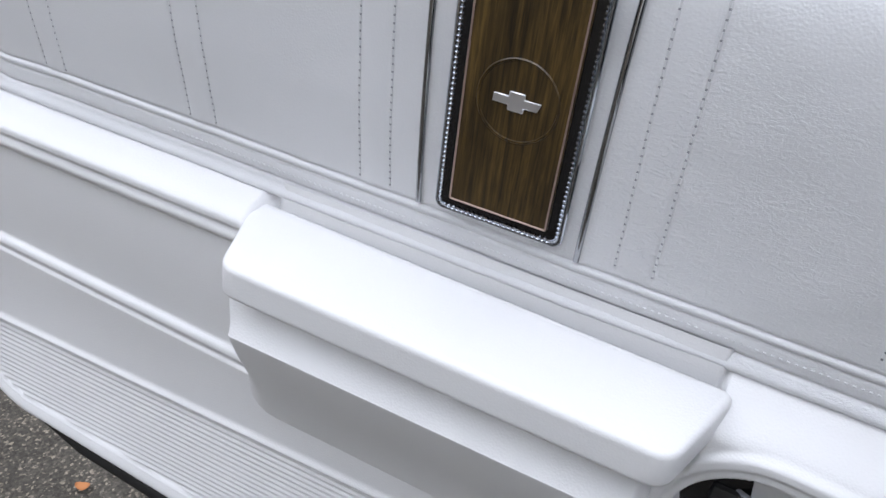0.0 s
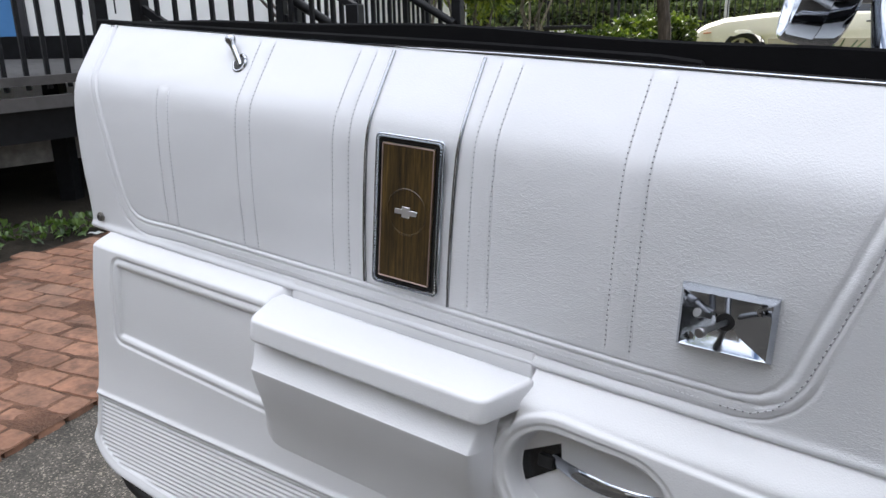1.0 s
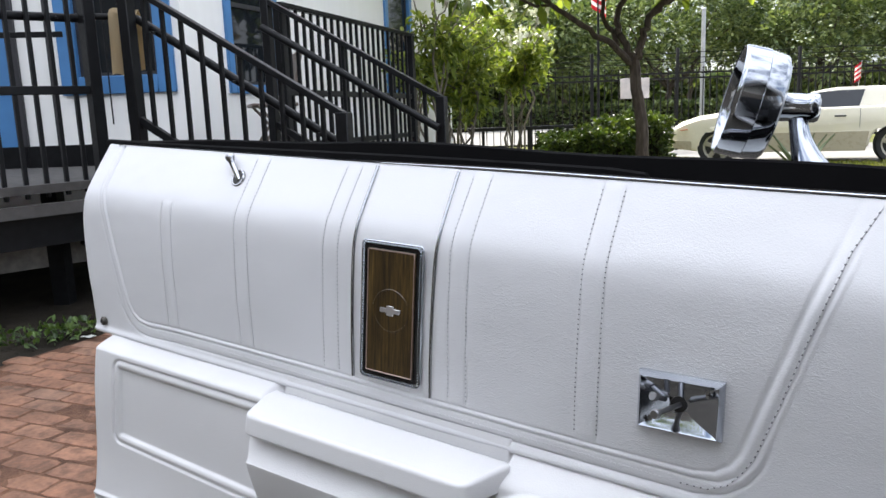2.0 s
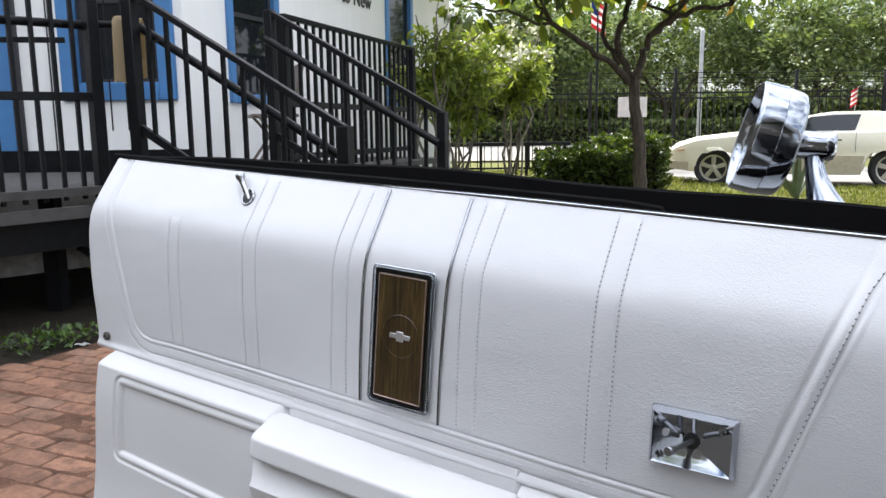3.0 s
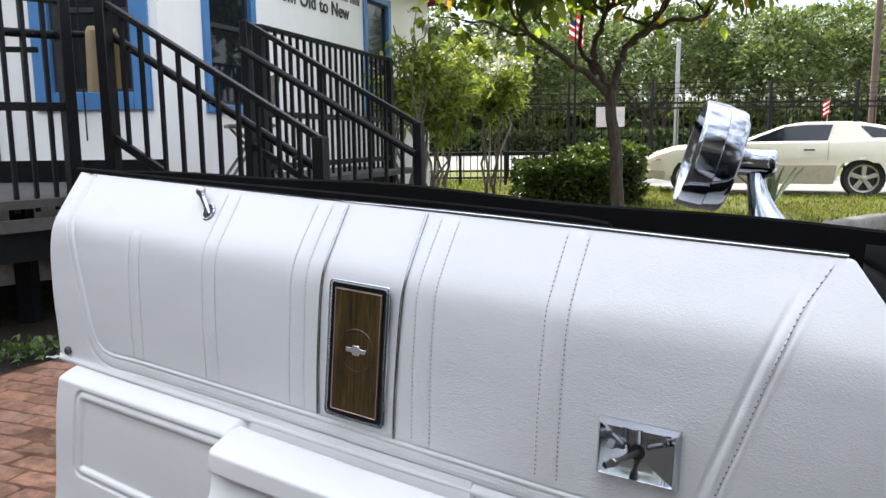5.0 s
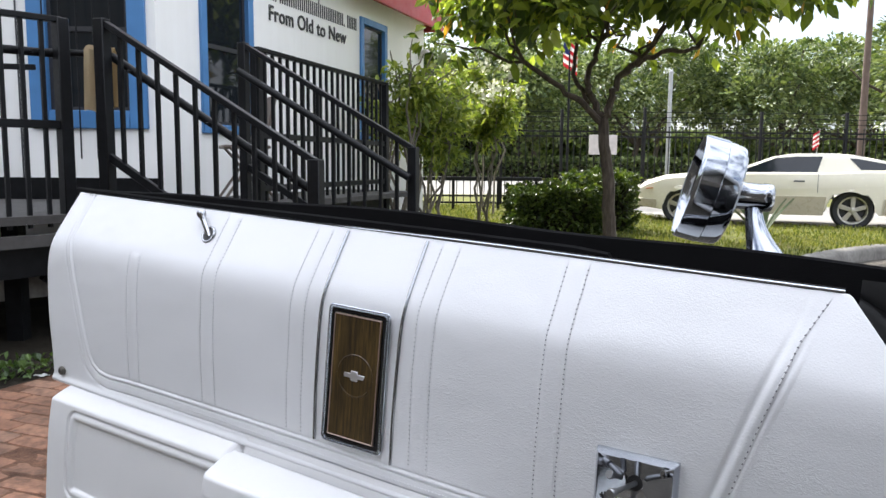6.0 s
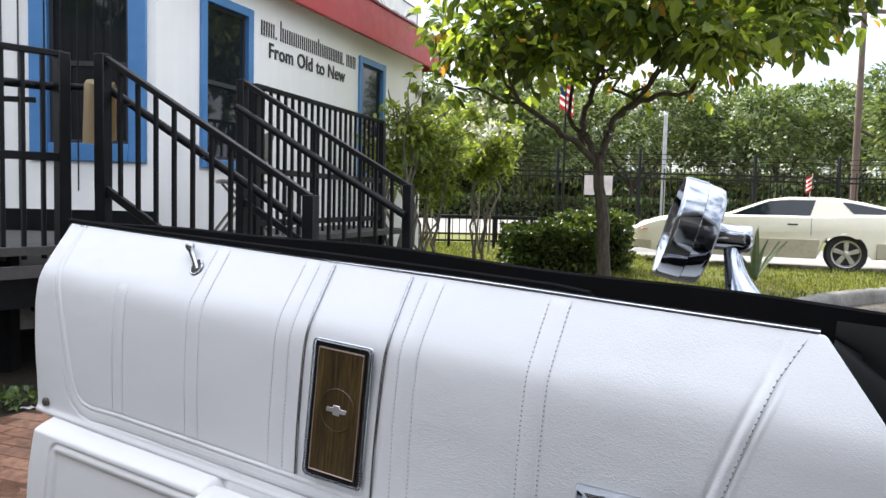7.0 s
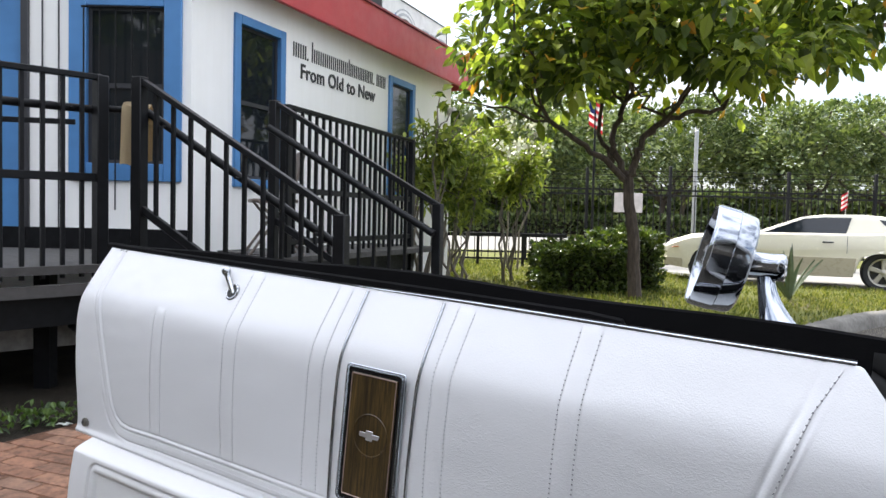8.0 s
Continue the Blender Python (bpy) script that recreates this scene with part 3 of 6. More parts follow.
for a, b, top, lean in SEAMS:
    for x in (a, b):
        line = [(x + lean_at(lean, z), z) for z in (0.0, 0.10, FOLD, top - 0.004)]
        part("stitching", stitch_line(bmesh.new(), line, 0.0054, 0.0036, 0.0006), THREAD_FAINT, upper_trim, "fine pale thread")
        # Small dark blocks between the stitches; the holes' shade is their colour.
        part("perforation", stitch_line(bmesh.new(), line, 0.0054, 0.0015 if a > 0.3 else 0.0013, 0.0004, 0.0, 0.0015 if a > 0.3 else 0.0013), HOLE_SHADE if a > 0.3 else HOLE_SHADE_PALE, upper_trim, "tiny dark blocks for the shade in needle holes")
line = [(0.490, -0.0285), (0.518, -0.027), (0.537, -0.017), (0.550, 0.000), (0.5600, 0.020), (0.578, 0.079), (0.595, 0.145), (0.608, 0.190), (0.6205, 0.234), (0.641, 0.279)]
part("stitching", stitch_line(bmesh.new(), line, 0.0062, 0.0040, 0.0004), THREAD_FAINT, upper_trim, "fine pale thread")
# Dark blocks again, for the shade in the border's needle holes.
part("perforation", stitch_line(bmesh.new(), line, 0.0062, 0.0018, 0.0003, 0.0, 0.0018), HOLE_SHADE, upper_trim, "tiny dark blocks for the shade in needle holes")
part("stitching", stitch_line(bmesh.new(), [(-0.20, -0.0205), (0.177, -0.0250), (0.47, -0.0275)], 0.0050, 0.0020, 0.0002), THREAD_FAINT, upper_trim, "fine pale thread")

# Copy of the chrome with a darker base, to dim what it reflects.
DIMMED_CHROME = plain("dimmed_chrome", (0.34, 0.345, 0.36), 0.07, 1.0, 0.03, 20)
DARK_STEEL = plain("dark_steel", (0.15, 0.14, 0.125), 0.4, 0.7, vary=0.4, scale=300)
# bright strips that flank the plaque
for top, bend, foot, low in ((0.0390, 0.0422, 0.0458, -0.0045), (0.1680, 0.1722, 0.1710, -0.0075)):
    path = [(float(np.interp(z, (low, 0.197, 0.283), (foot, bend, top))), panel_y(z) - 0.0008, z) for z in np.linspace(low, 0.282, 40)]
    part("trim_strip", tube(path, 0.0023, 10), DIMMED_CHROME, upper_trim, "thin chrome strip")
SCREW = pose(-0.514, panel_y(-0.024) - 0.0030, -0.024, 90, 0, 0)
part("screw", lathe([(0.0075, -0.006), (0.0075, 0.0012), (0.0066, 0.0022), (0.0052, 0.0024), (0.0048, 0.0016), (0.0042, 0.0034), (0.001, 0.0042)], 20, None, SCREW), DARK_STEEL, upper_trim, "dark steel screw in a cup washer")
# Raised black cross; the slot's shade is put into its colour.
bm = box(-0.0030, 0.0030, -0.0006, 0.0006, 0.0034, 0.0046)
part("screw_slot", box(-0.0006, 0.0006, -0.0030, 0.0030, 0.0034, 0.00465, bm=bm), BLACK_RUBBER, upper_trim, "raised black cross for the shaded slot").matrix_local = SCREW

# woodgrain plaque
PLQ = pose(0.1110, panel_y(0.0940) - 0.001, 0.0940, 5.6, 0, 0)
ROSE = plain("rose_line", (0.42, 0.30, 0.26), 0.35, 0.6)
plaque = new("plaque")
plaque.parent = door
plaque.matrix_local = PLQ
plaque["label"] = "black-edged woodgrain plaque in a beaded chrome bezel"
part("plate", prism(round_rect(-0.0448, 0.0448, -0.0890, 0.0890, 0.005), 0.005, "y", -0.004), BLACK_LACQUER, plaque, "glossy black plate")
ring = [(x, -0.0035, z) for x, z in round_rect(-0.0475, 0.0475, -0.0915, 0.0915, 0.006)]
part("bezel", tube(ring, 0.0015, 8, closed=True), CHROME, plaque, "polished chrome bezel")
beads = bmesh.new()
outline = round_rect(-0.0447, 0.0447, -0.0888, 0.0888, 0.0045, 4)
pts = []
for (ax, az), (bx, bz) in zip(outline, outline[1:] + outline[:1]):
    L = math.hypot(bx - ax, bz - az)
    for k in range(max(1, round(L / 0.0036))):
        f = k / max(1, round(L / 0.0036))
        pts.append((ax + (bx - ax) * f, az + (bz - az) * f))
for x, z in pts:
    bmesh.ops.create_icosphere(beads, subdivisions=1, radius=0.00155, matrix=Matrix.Translation((x, -0.0047, z)))
part("beading", beads, CHROME, plaque, "tiny chrome beads")
part("insert", prism(round_rect(-0.0375, 0.0375, -0.0822, 0.0822, 0.002, 3), 0.003, "y", -0.0065, 0.0008, 1), WOOD, plaque, "brown woodgrain insert")
part("outline", tube([(x, -0.0066, z) for x, z in round_rect(-0.0362, 0.0362, -0.0809, 0.0809, 0.001, 2)], 0.0007, 6, closed=True), ROSE, plaque, "thin rose line")
part("raised_ring", tube([(0.0015 + 0.0275 * math.cos(a), -0.0064, 0.0035 + 0.0275 * math.sin(a)) for a in np.linspace(0, 2 * math.pi, 48, endpoint=False)], 0.0011, 6, closed=True), WOOD, plaque)
bow = [(-0.018, 0.0036), (-0.0062, 0.0036), (-0.0062, 0.0078), (0.0062, 0.0078), (0.0062, 0.0036), (0.019, 0.0036), (0.0165, -0.0036), (0.0062, -0.0036), (0.0062, -0.0078), (-0.0062, -0.0078), (-0.0062, -0.0036), (-0.0185, -0.0036)]
part("badge", prism([(0.88 * x + 0.0010, 0.84 * z + 0.0035) for x, z in bow], 0.0016, "y", -0.0082, 0.0005, 1), plain("satin_silver", (0.75, 0.74, 0.76), 0.3, 0.9), plaque, "small plain silver cross badge")

# square chrome plate with bare studs where the winder was
WIN = pose(0.4835, panel_y(0.0580) - 0.001, 0.0580, 5.6, -1.8, 0)
winder = new("winder_plate")
winder.parent = door
winder.matrix_local = WIN
winder["label"] = "square chrome plate with bare studs"
bm = bmesh.new()
W2, H2 = 0.0440, 0.0315
hole = (-0.001, 0.000)


def ring_of(w, h, y, cx=0.0, cz=0.0, n=8):
    r = []
    for sx, sz, dx, dz in ((-1, 1, 1, 0), (1, 1, 0, -1), (1, -1, -1, 0), (-1, -1, 0, 1)):
        for k in range(n):
            r.append((cx + sx * w + dx * 2 * w * k / n, y, cz + sz * h + dz * 2 * h * k / n))
    return r


rings = [ring_of(W2, H2, 0.002), ring_of(W2, H2, -0.004), ring_of(W2 - 0.004, H2 - 0.004, -0.0115), ring_of(W2 - 0.0055, H2 - 0.0055, -0.0105)]
rings += [ring_of(0.0125, 0.0112, -0.0035, *hole), ring_of(0.0105, 0.0095, -0.0028, *hole)]
circ = []
for k in range(32):
    a = math.pi * 0.75 - 2 * math.pi * k / 32
    circ.append((hole[0] + 0.0088 * math.cos(a), -0.0024, hole[1] + 0.0088 * math.sin(a)))
rings += [circ, [(x, 0.0006, z) for x, y, z in circ]]
vs = [[bm.verts.new(p) for p in r] for r in rings]
for a, b in zip(vs, vs[1:]):
    for k in range(32):
        bm.faces.new((a[k], a[(k + 1) % 32], b[(k + 1) % 32], b[k]))
part("plate", bm, CHROME, winder, angle=20)
# Black disc that paints the shade in the winder hole.
part("socket", lathe([(0.0085, 0), (0.0085, 0.002)], 20, None, pose(hole[0], -0.0008, hole[1], 90, 0, 0)), BLACK_RUBBER, winder, "black disc for the shaded hole")
for foot, tip, r in (((-0.015, -0.006, 0.004), (-0.021, -0.024, 0.011), 0.0048), ((0.0, -0.002, 0.0), (-0.012, -0.046, 0.001), 0.0050)):
    foot, tip = Vector(foot), Vector(tip)
    part("stud", rod(foot, tip, 0.0028, 0.0028, 12), GREY_STEEL, winder, "bare steel stud")
    part("stud_head", lathe([(0.001, 0.0), (r * 0.9, 0.0005), (r, 0.002), (r, 0.006), (r * 0.85, 0.007), (0.001, 0.007)], 16, None, Matrix.Translation(tip) @ (tip - foot).to_track_quat("Z", "Y").to_matrix().to_4x4() @ pose(0, 0, -0.003)), GREY_STEEL, winder, "steel stud head")
for sx_, sz_ in ((0.031, 0.0185), (-0.032, -0.0195)):
    part("screw", lathe([(0.0008, -0.0032), (0.004, -0.0024), (0.0052, 0.0)], 16, None, pose(sx_, -0.0085, sz_, -90, 0, 0) @ pose(0, 0, 0, 180, 0, 0)), GREY_STEEL, winder)
    # Raised black cross, the shade of the screw slot as colour.
    cross = box(sx_ - 0.0026, sx_ + 0.0026, -0.0121, -0.0110, sz_ - 0.0006, sz_ + 0.0006)
    part("screw_slot", box(sx_ - 0.0006, sx_ + 0.0006, -0.0122, -0.0110, sz_ - 0.0026, sz_ + 0.0026, bm=cross), BLACK_RUBBER, winder, "raised black cross for the shaded slot")

# lock knob
KB = Vector((-0.211, panel_y(0.247) - 0.001, 0.247))
KT = Vector((-0.238, 0.000, 0.280))
lock = new("lock_knob")
lock.parent = door
part("grommet", tube([KB + Vector((0.0105 * math.cos(a), 0.0040 * math.sin(a), 0.0110 * math.sin(a))) for a in np.linspace(0, 2 * math.pi, 24, endpoint=False)], 0.0026, 8, closed=True), DIMMED_CHROME, lock, "chrome ring grommet")
# Black disc that paints the shade inside the grommet.
part("grommet_hole", lathe([(0.0092, 0), (0.0092, 0.001)], 20, None, Matrix.Translation(KB + Vector((0, -0.0012, 0))) @ pose(0, 0, 0, 68, 0, 0)), BLACK_RUBBER, lock)
ax = (KT - KB).to_track_quat("Z", "Y").to_matrix().to_4x4()
LN = (KT - KB).length
part("plunger", lathe([(0.0043, -0.004), (0.0046, LN * 0.6), (0.0050, LN - 0.010), (0.0066, LN - 0.008), (0.0076, LN - 0.003), (0.0068, LN), (0.0035, LN + 0.0015)], 20, None, Matrix.Translation(KB) @ ax), DIMMED_CHROME, lock, "chrome lock plunger")

# sill trim, window seals and the black corner at the hinge end
def strip(xs, y0, y1, zlo, zhi):
    bm = bmesh.new()
    loops = []
    for x in xs:
        a, b = zlo(x), zhi(x)
        r = 0.003
        loops.append([bm.verts.new((x, yy, zz)) for yy, zz in ((y0, a), (y0, b - r), (y0 + r, b), (y1 - r, b), (y1, b - r), (y1, a))])
    for p, q in zip(loops, loops[1:]):
        for i in range(5):
            bm.faces.new((p[i], p[i + 1], q[i + 1], q[i]))
    bm.faces.new(loops[0])
    bm.faces.new(loops[-1])
    return bm


sx = list(np.linspace(-0.50, 0.652, 40))
part("sill_gasket", strip(list(np.linspace(-0.55, 0.650, 30)), 0.0172, 0.0194, lambda x: 0.275, lambda x: 0.2868), BLACK_RUBBER, door, "thin black gasket")
part("sill_strip", strip(sx, 0.0195, 0.0235, lambda x: 0.275, lambda x: 0.2876 + 0.0042 * smooth_step(-0.15, 0.3, x) + 0.0004 * math.sin(9 * x)), CHROME, door, "thin bright sill strip")
part("inner_seal", strip(list(np.linspace(-0.590, 0.405, 24)) + [0.415, 0.420], 0.026, 0.037, lambda x: 0.262, lambda x: 0.2945 + 0.006 * smooth_step(-0.5, 0.2, x) - 0.02 * smooth_step(0.40, 0.42, x)), BLACK_FELT, door, "black felt inner window seal")
part("outer_seal", strip(list(np.linspace(-0.605, 0.755, 30)), 0.042, 0.060, lambda x: 0.255, lambda x: 0.297 + 0.021 * smooth_step(-0.6, 0.1, x) + 0.002 * math.sin(14 * x)), BLACK_FELT, door, "black felt outer window seal")
bm = bmesh.new()
grid = []
for i in range(9):
    row = []
    for j in range(13):
        u, v = i / 8, j / 12
        x = 0.665 + 0.21 * u
        z = right_top(x - 0.014) - 0.02 + (0.302 - right_top(x - 0.014) + 0.02) * v
        y = 0.022 + 0.012 * v + 0.004 * math.sin(5 * u + 4 * v) + 0.006 * math.exp(-((v - 0.5 + 0.3 * u) / 0.08) ** 2)
        row.append(bm.verts.new((x, y, z)))
    grid.append(row)
for i in range(8):
    for j in range(12):
        bm.faces.new((grid[i][j], grid[i + 1][j], grid[i + 1][j + 1], grid[i][j + 1]))
bmesh.ops.solidify(bm, geom=list(bm.faces), thickness=0.006)
part("corner_cover", bm, BLACK_VINYL, door, "creased black vinyl corner cover")
part("seal_end", tube([(0.735, 0.045, 0.306), (0.757, 0.03, 0.300), (0.768, 0.026, 0.282), (0.79, 0.024, 0.272)], [0.010, 0.011, 0.009, 0.007], 10), BLACK_RUBBER, door, "curled black rubber seal end")

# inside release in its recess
# Black block just proud of the cup floor; it paints the slot's shade.
part("release_slot", prism([(0.272, -0.166), (0.326, -0.136), (0.331, -0.164), (0.278, -0.204)], 0.016, "y", 0.0125), BLACK_LACQUER, door, "black block standing in for the shaded release slot").matrix_local = LOW
bm = bmesh.new()
path = [Vector((0.318 + 0.135 * f, 0.014 - 0.036 * math.sin(2.4 * f), -0.158 + 0.014 * f - 0.004 * f * f)) for f in np.linspace(0, 1, 14)]
loops = []
for i, p in enumerate(path):
    w = 0.0055 + 0.003 * math.sin(math.pi * min(1, i / 13 + 0.12))
    loops.append([bm.verts.new(p + Vector((0, 0.0022 * math.cos(a), w * math.sin(a)))) for a in np.linspace(0, 2 * math.pi, 12, endpoint=False)])
for a, b in zip(loops, loops[1:]):
    for k in range(12):
        bm.faces.new((a[k], a[(k + 1) % 12], b[(k + 1) % 12], b[k]))
bm.faces.new(loops[0])
bm.faces.new(loops[-1])
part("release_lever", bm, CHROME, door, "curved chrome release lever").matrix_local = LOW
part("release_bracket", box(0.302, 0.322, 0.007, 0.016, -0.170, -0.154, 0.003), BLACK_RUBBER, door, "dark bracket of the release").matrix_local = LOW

# outside mirror on its bracket
# Same chrome, base lowered further so the reflected sky reads less bright.
DIMMED_MIRROR_CHROME = plain("dimmed_mirror_chrome", (0.31, 0.33, 0.365), 0.09, 1.0, 0.05, 20)
mirror = thing("door_mirror", DOOR, "polished chrome door mirror on a flared bracket foot", "mirror")
axis = Vector((0.92, 0.335, -0.175)).normalized()
HEAD = Matrix.Translation((0.471, 0.097, 0.3905)) @ axis.to_track_quat("Z", "Y").to_matrix().to_4x4()


def mirror_section(s, k, bm, dy=0.0):
    return [bm.verts.new((0.058 * k * math.cos(a), 0.0635 * k * math.sin(a) + dy, s)) for a in np.linspace(0, 2 * math.pi, 64, endpoint=False)]


upv = (HEAD.to_3x3().inverted() @ Vector((0, 0, 1)))
HEAD = HEAD @ Matrix.Rotation(math.atan2(-upv.x, upv.y), 4, "Z")
bm = bmesh.new()
secs = [mirror_section(s, k, bm) for s, k in ((0.010, 0.900), (0.004, 0.912), (0.000, 0.945), (-0.001, 0.970), (0.001, 0.992), (0.004, 1.0), (0.026, 1.0), (0.0268, 0.985), (0.043, 0.955), (0.0475, 0.925), (0.050, 0.87), (0.0525, 0.62), (0.054, 0.35), (0.055, 0.15))]
for a, b in zip(secs, secs[1:]):
    n = len(a)
    for k in range(n):
        bm.faces.new((a[k], a[(k + 1) % n], b[(k + 1) % n], b[k]))
bm.faces.new(secs[-1])
head = part("housing", bm, DIMMED_MIRROR_CHROME, mirror, "polished chrome housing", 25)
head.matrix_local = HEAD
bm = bmesh.new()
bm.faces.new(mirror_section(0.0095, 0.905, bm))
GLASS_MIRROR = plain("mirror_glass", (0.62, 0.64, 0.64), 0.02, 1.0, 0.01)
gl = part("mirror_glass", bm, GLASS_MIRROR, mirror, "silvered glass")
gl.matrix_local = HEAD
back = HEAD @ Vector((0, 0.002, 0.046))
part("neck", lathe([(0.0175, 0.0), (0.0165, 0.008), (0.0155, 0.036), (0.0165, 0.039), (0.0165, 0.045), (0.0145, 0.049), (0.009, 0.051), (0.0085, 0.049), (0.003, 0.049)], 24, None, Matrix.Translation(back) @ Vector((1, 0.10, 0.0)).to_track_quat("Z", "Y").to_matrix().to_4x4()), DIMMED_MIRROR_CHROME, mirror, "chrome swivel neck")
bm = bmesh.new()
loops = []
for f in np.linspace(0, 1, 16):
    z = 0.372 - 0.105 * f
    xl = 0.5325 + 0.022 * f
    xr = 0.5535 + 0.100 * f ** 1.65
    yw = 0.010 + 0.010 * f
    yc = back.y + 0.004 - 0.034 * f ** 1.3
    mid, half = (xl + xr) / 2, (xr - xl) / 2
    loops.append([bm.verts.new((mid + half * math.copysign(abs(math.cos(a)) ** 0.75, math.cos(a)), yc + yw * math.copysign(abs(math.sin(a)) ** 0.8, math.sin(a)), z)) for a in np.linspace(0, 2 * math.pi, 20, endpoint=False)])
for a, b in zip(loops, loops[1:]):
    for k in range(20):
        bm.faces.new((a[k], a[(k + 1) % 20], b[(k + 1) % 20], b[k]))
bm.faces.new(loops[0])
bm.faces.new(loops[-1])
part("bracket_foot", bm, DIMMED_MIRROR_CHROME, mirror, "flared chrome bracket foot", 50)

# ---- the truck's cab beside the open door ----
TRUCK = Matrix(((-0.174, 0.985, 0, 0.905), (-0.985, -0.174, 0, 0.055), (0, 0, 1, 0), (0, 0, 0, 1)))  # x to the tail, y into the cab
truck = thing("truck", TRUCK, "white pickup truck with its driver's door open", "truck")
part("rocker", box(0.0, 1.2, 0.0, 0.16, 0.36, 0.50, 0.02, 2), WHITE_PAINT, truck, "white rocker panel")
part("floor_pan", box(0.0, 1.3, 0.16, 1.7, 0.42, 0.48), BLACK_RUBBER, truck, "black rubber floor mat")
part("roof", box(0.40, 1.40, 0.12, 1.74, 1.66, 1.75, 0.03, 3), WHITE_PAINT, truck, "white roof")
# Unseen headliner, made dark to send less light onto the door.
part("headliner", box(0.46, 1.30, 0.20, 1.66, 1.63, 1.658), DARK_STEEL, truck, "dark headliner")
part("back_panel", box(1.28, 1.40, 0.02, 1.84, 0.48, 1.15, 0.02, 2), WHITE_PAINT, truck, "white cab back")
for y in (0.02, 1.74):
    part("rear_pillar", box(1.16, 1.40, y, y + 0.10, 0.50, 1.66, 0.02, 2), WHITE_PAINT, truck, "white rear pillar")
    part("windscreen_pillar", tube([(-0.05, y + 0.04, 1.02), (0.45, y + 0.10, 1.68)], 0.035, 8), WHITE_PAINT, truck, "white windscreen pillar")
part("far_door", box(0.0, 1.16, 1.78, 1.86, 0.50, 1.12, 0.02, 2), WHITE_PAINT, truck, "white closed far door")
part("dashboard", box(-0.12, 0.34, 0.08, 1.74, 0.78, 1.06, 0.04, 3), BLACK_VINYL, truck, "black padded dashboard")
part("kick_panel", box(-0.10, 0.10, 0.03, 0.10, 0.48, 1.0, 0.01, 1), BLACK_VINYL, truck, "black kick panel")
# Unseen seat, made black for the same dimming of the door.
part("seat", box(0.50, 1.08, 0.20, 1.64, 0.58, 0.80, 0.06, 4), BLACK_VINYL, truck, "black vinyl bench seat")
part("seat_back", box(1.00, 1.22, 0.20, 1.64, 0.76, 1.34, 0.06, 4), BLACK_VINYL, truck, "black vinyl seat back")
part("front_body", box(-1.75, -0.10, 0.0, 1.86, 0.50, 1.06, 0.05, 3), WHITE_PAINT, truck, "white bonnet and wings")
part("bed", box(1.44, 3.7, 0.0, 1.86, 0.50, 1.14, 0.03, 3), WHITE_PAINT, truck, "white cargo bed")
for x in (-0.95, 2.4):
    for y in (0.10, 1.76):
        part("wheel", lathe([(0.19, -0.10), (0.34, -0.09), (0.36, -0.06), (0.36, 0.06), (0.34, 0.09), (0.19, 0.10)], 32, None, pose(x, y, 0.36, 90, 0, 0)), BLACK_RUBBER, truck, "black tyre")


# ---- ground ----
def sheet(name, pts, z, material, parent=None, thick=0.0, m=YARD):
    bm = bmesh.new()
    lo = [bm.verts.new((x, y, z)) for x, y in pts]
    f = bm.faces.new(lo)
    if thick:
        r = bmesh.ops.extrude_face_region(bm, geom=[f])
        for v in r["geom"]:
            if isinstance(v, bmesh.types.BMVert):
                v.co.z -= thick
    ob = part(name, bm, material)
    ob.matrix_world = m
    return ob


gr = new("ground", mesh_of("ground", [(-400, -400, 0), (400, -400, 0), (400, 400, 0), (-400, 400, 0)], [(0, 1, 2, 3)], ASPHALT))
tagged(gr, "worn grey asphalt with pale stone chips", "ground", kind="structure")
LAWN = [(-3.0, 6.2), (0.5, 6.4), (3.0, 7.0), (3.6, 7.45), (4.4, 8.25), (5.3, 8.95), (6.6, 9.6), (9.5, 10.3), (13.0, 10.6), (13.0, 11.2), (9.0, 11.6), (7.0, 11.75), (5.2, 12.6), (4.7, 13.9), (3.9, 16.0), (3.2, 17.5), (-3.0, 17.6)]
tagged(sheet("lawn", LAWN, 0.13, TURF, thick=0.2), "sunlit patchy green lawn behind a kerb", "lawn", kind="structure")
drive = sheet("driveway", [(3.2, 17.5), (3.9, 16.0), (4.7, 13.9), (5.2, 12.6), (7.0, 11.75), (9.0, 11.6), (13.0, 11.2), (40, 11.0), (40, 18.4), (3.0, 18.4)], 0.10, PAVE, thick=0.15)
tagged(drive, "pale concrete driveway beside the lawn", "driveway", kind="structure")
tagged(sheet("road", [(-80, 24.5), (110, 24.5), (110, 46.0), (-80, 46.0)], 0.08, PAVE, thick=0.12), "pale sunlit street beyond the fence", "road", kind="structure")
tagged(sheet("verge", [(-160, 46.0), (220, 46.0), (220, 150), (-160, 150)], 0.16, TURF, thick=0.2), "green verge across the street", "verge", kind="structure")
tagged(sheet("near_verge", [(-40, 18.5), (60, 18.5), (60, 24.4), (-40, 24.4)], 0.10, TURF, thick=0.15), "green verge between fence and street", "verge", kind="structure")
kerb = bmesh.new()
kp = [(-1.0, 6.25), (0.5, 6.4), (3.0, 7.0), (3.6, 7.45), (4.4, 8.25), (5.3, 8.95), (6.6, 9.6), (9.5, 10.3), (13.0, 10.6)]
fine = []
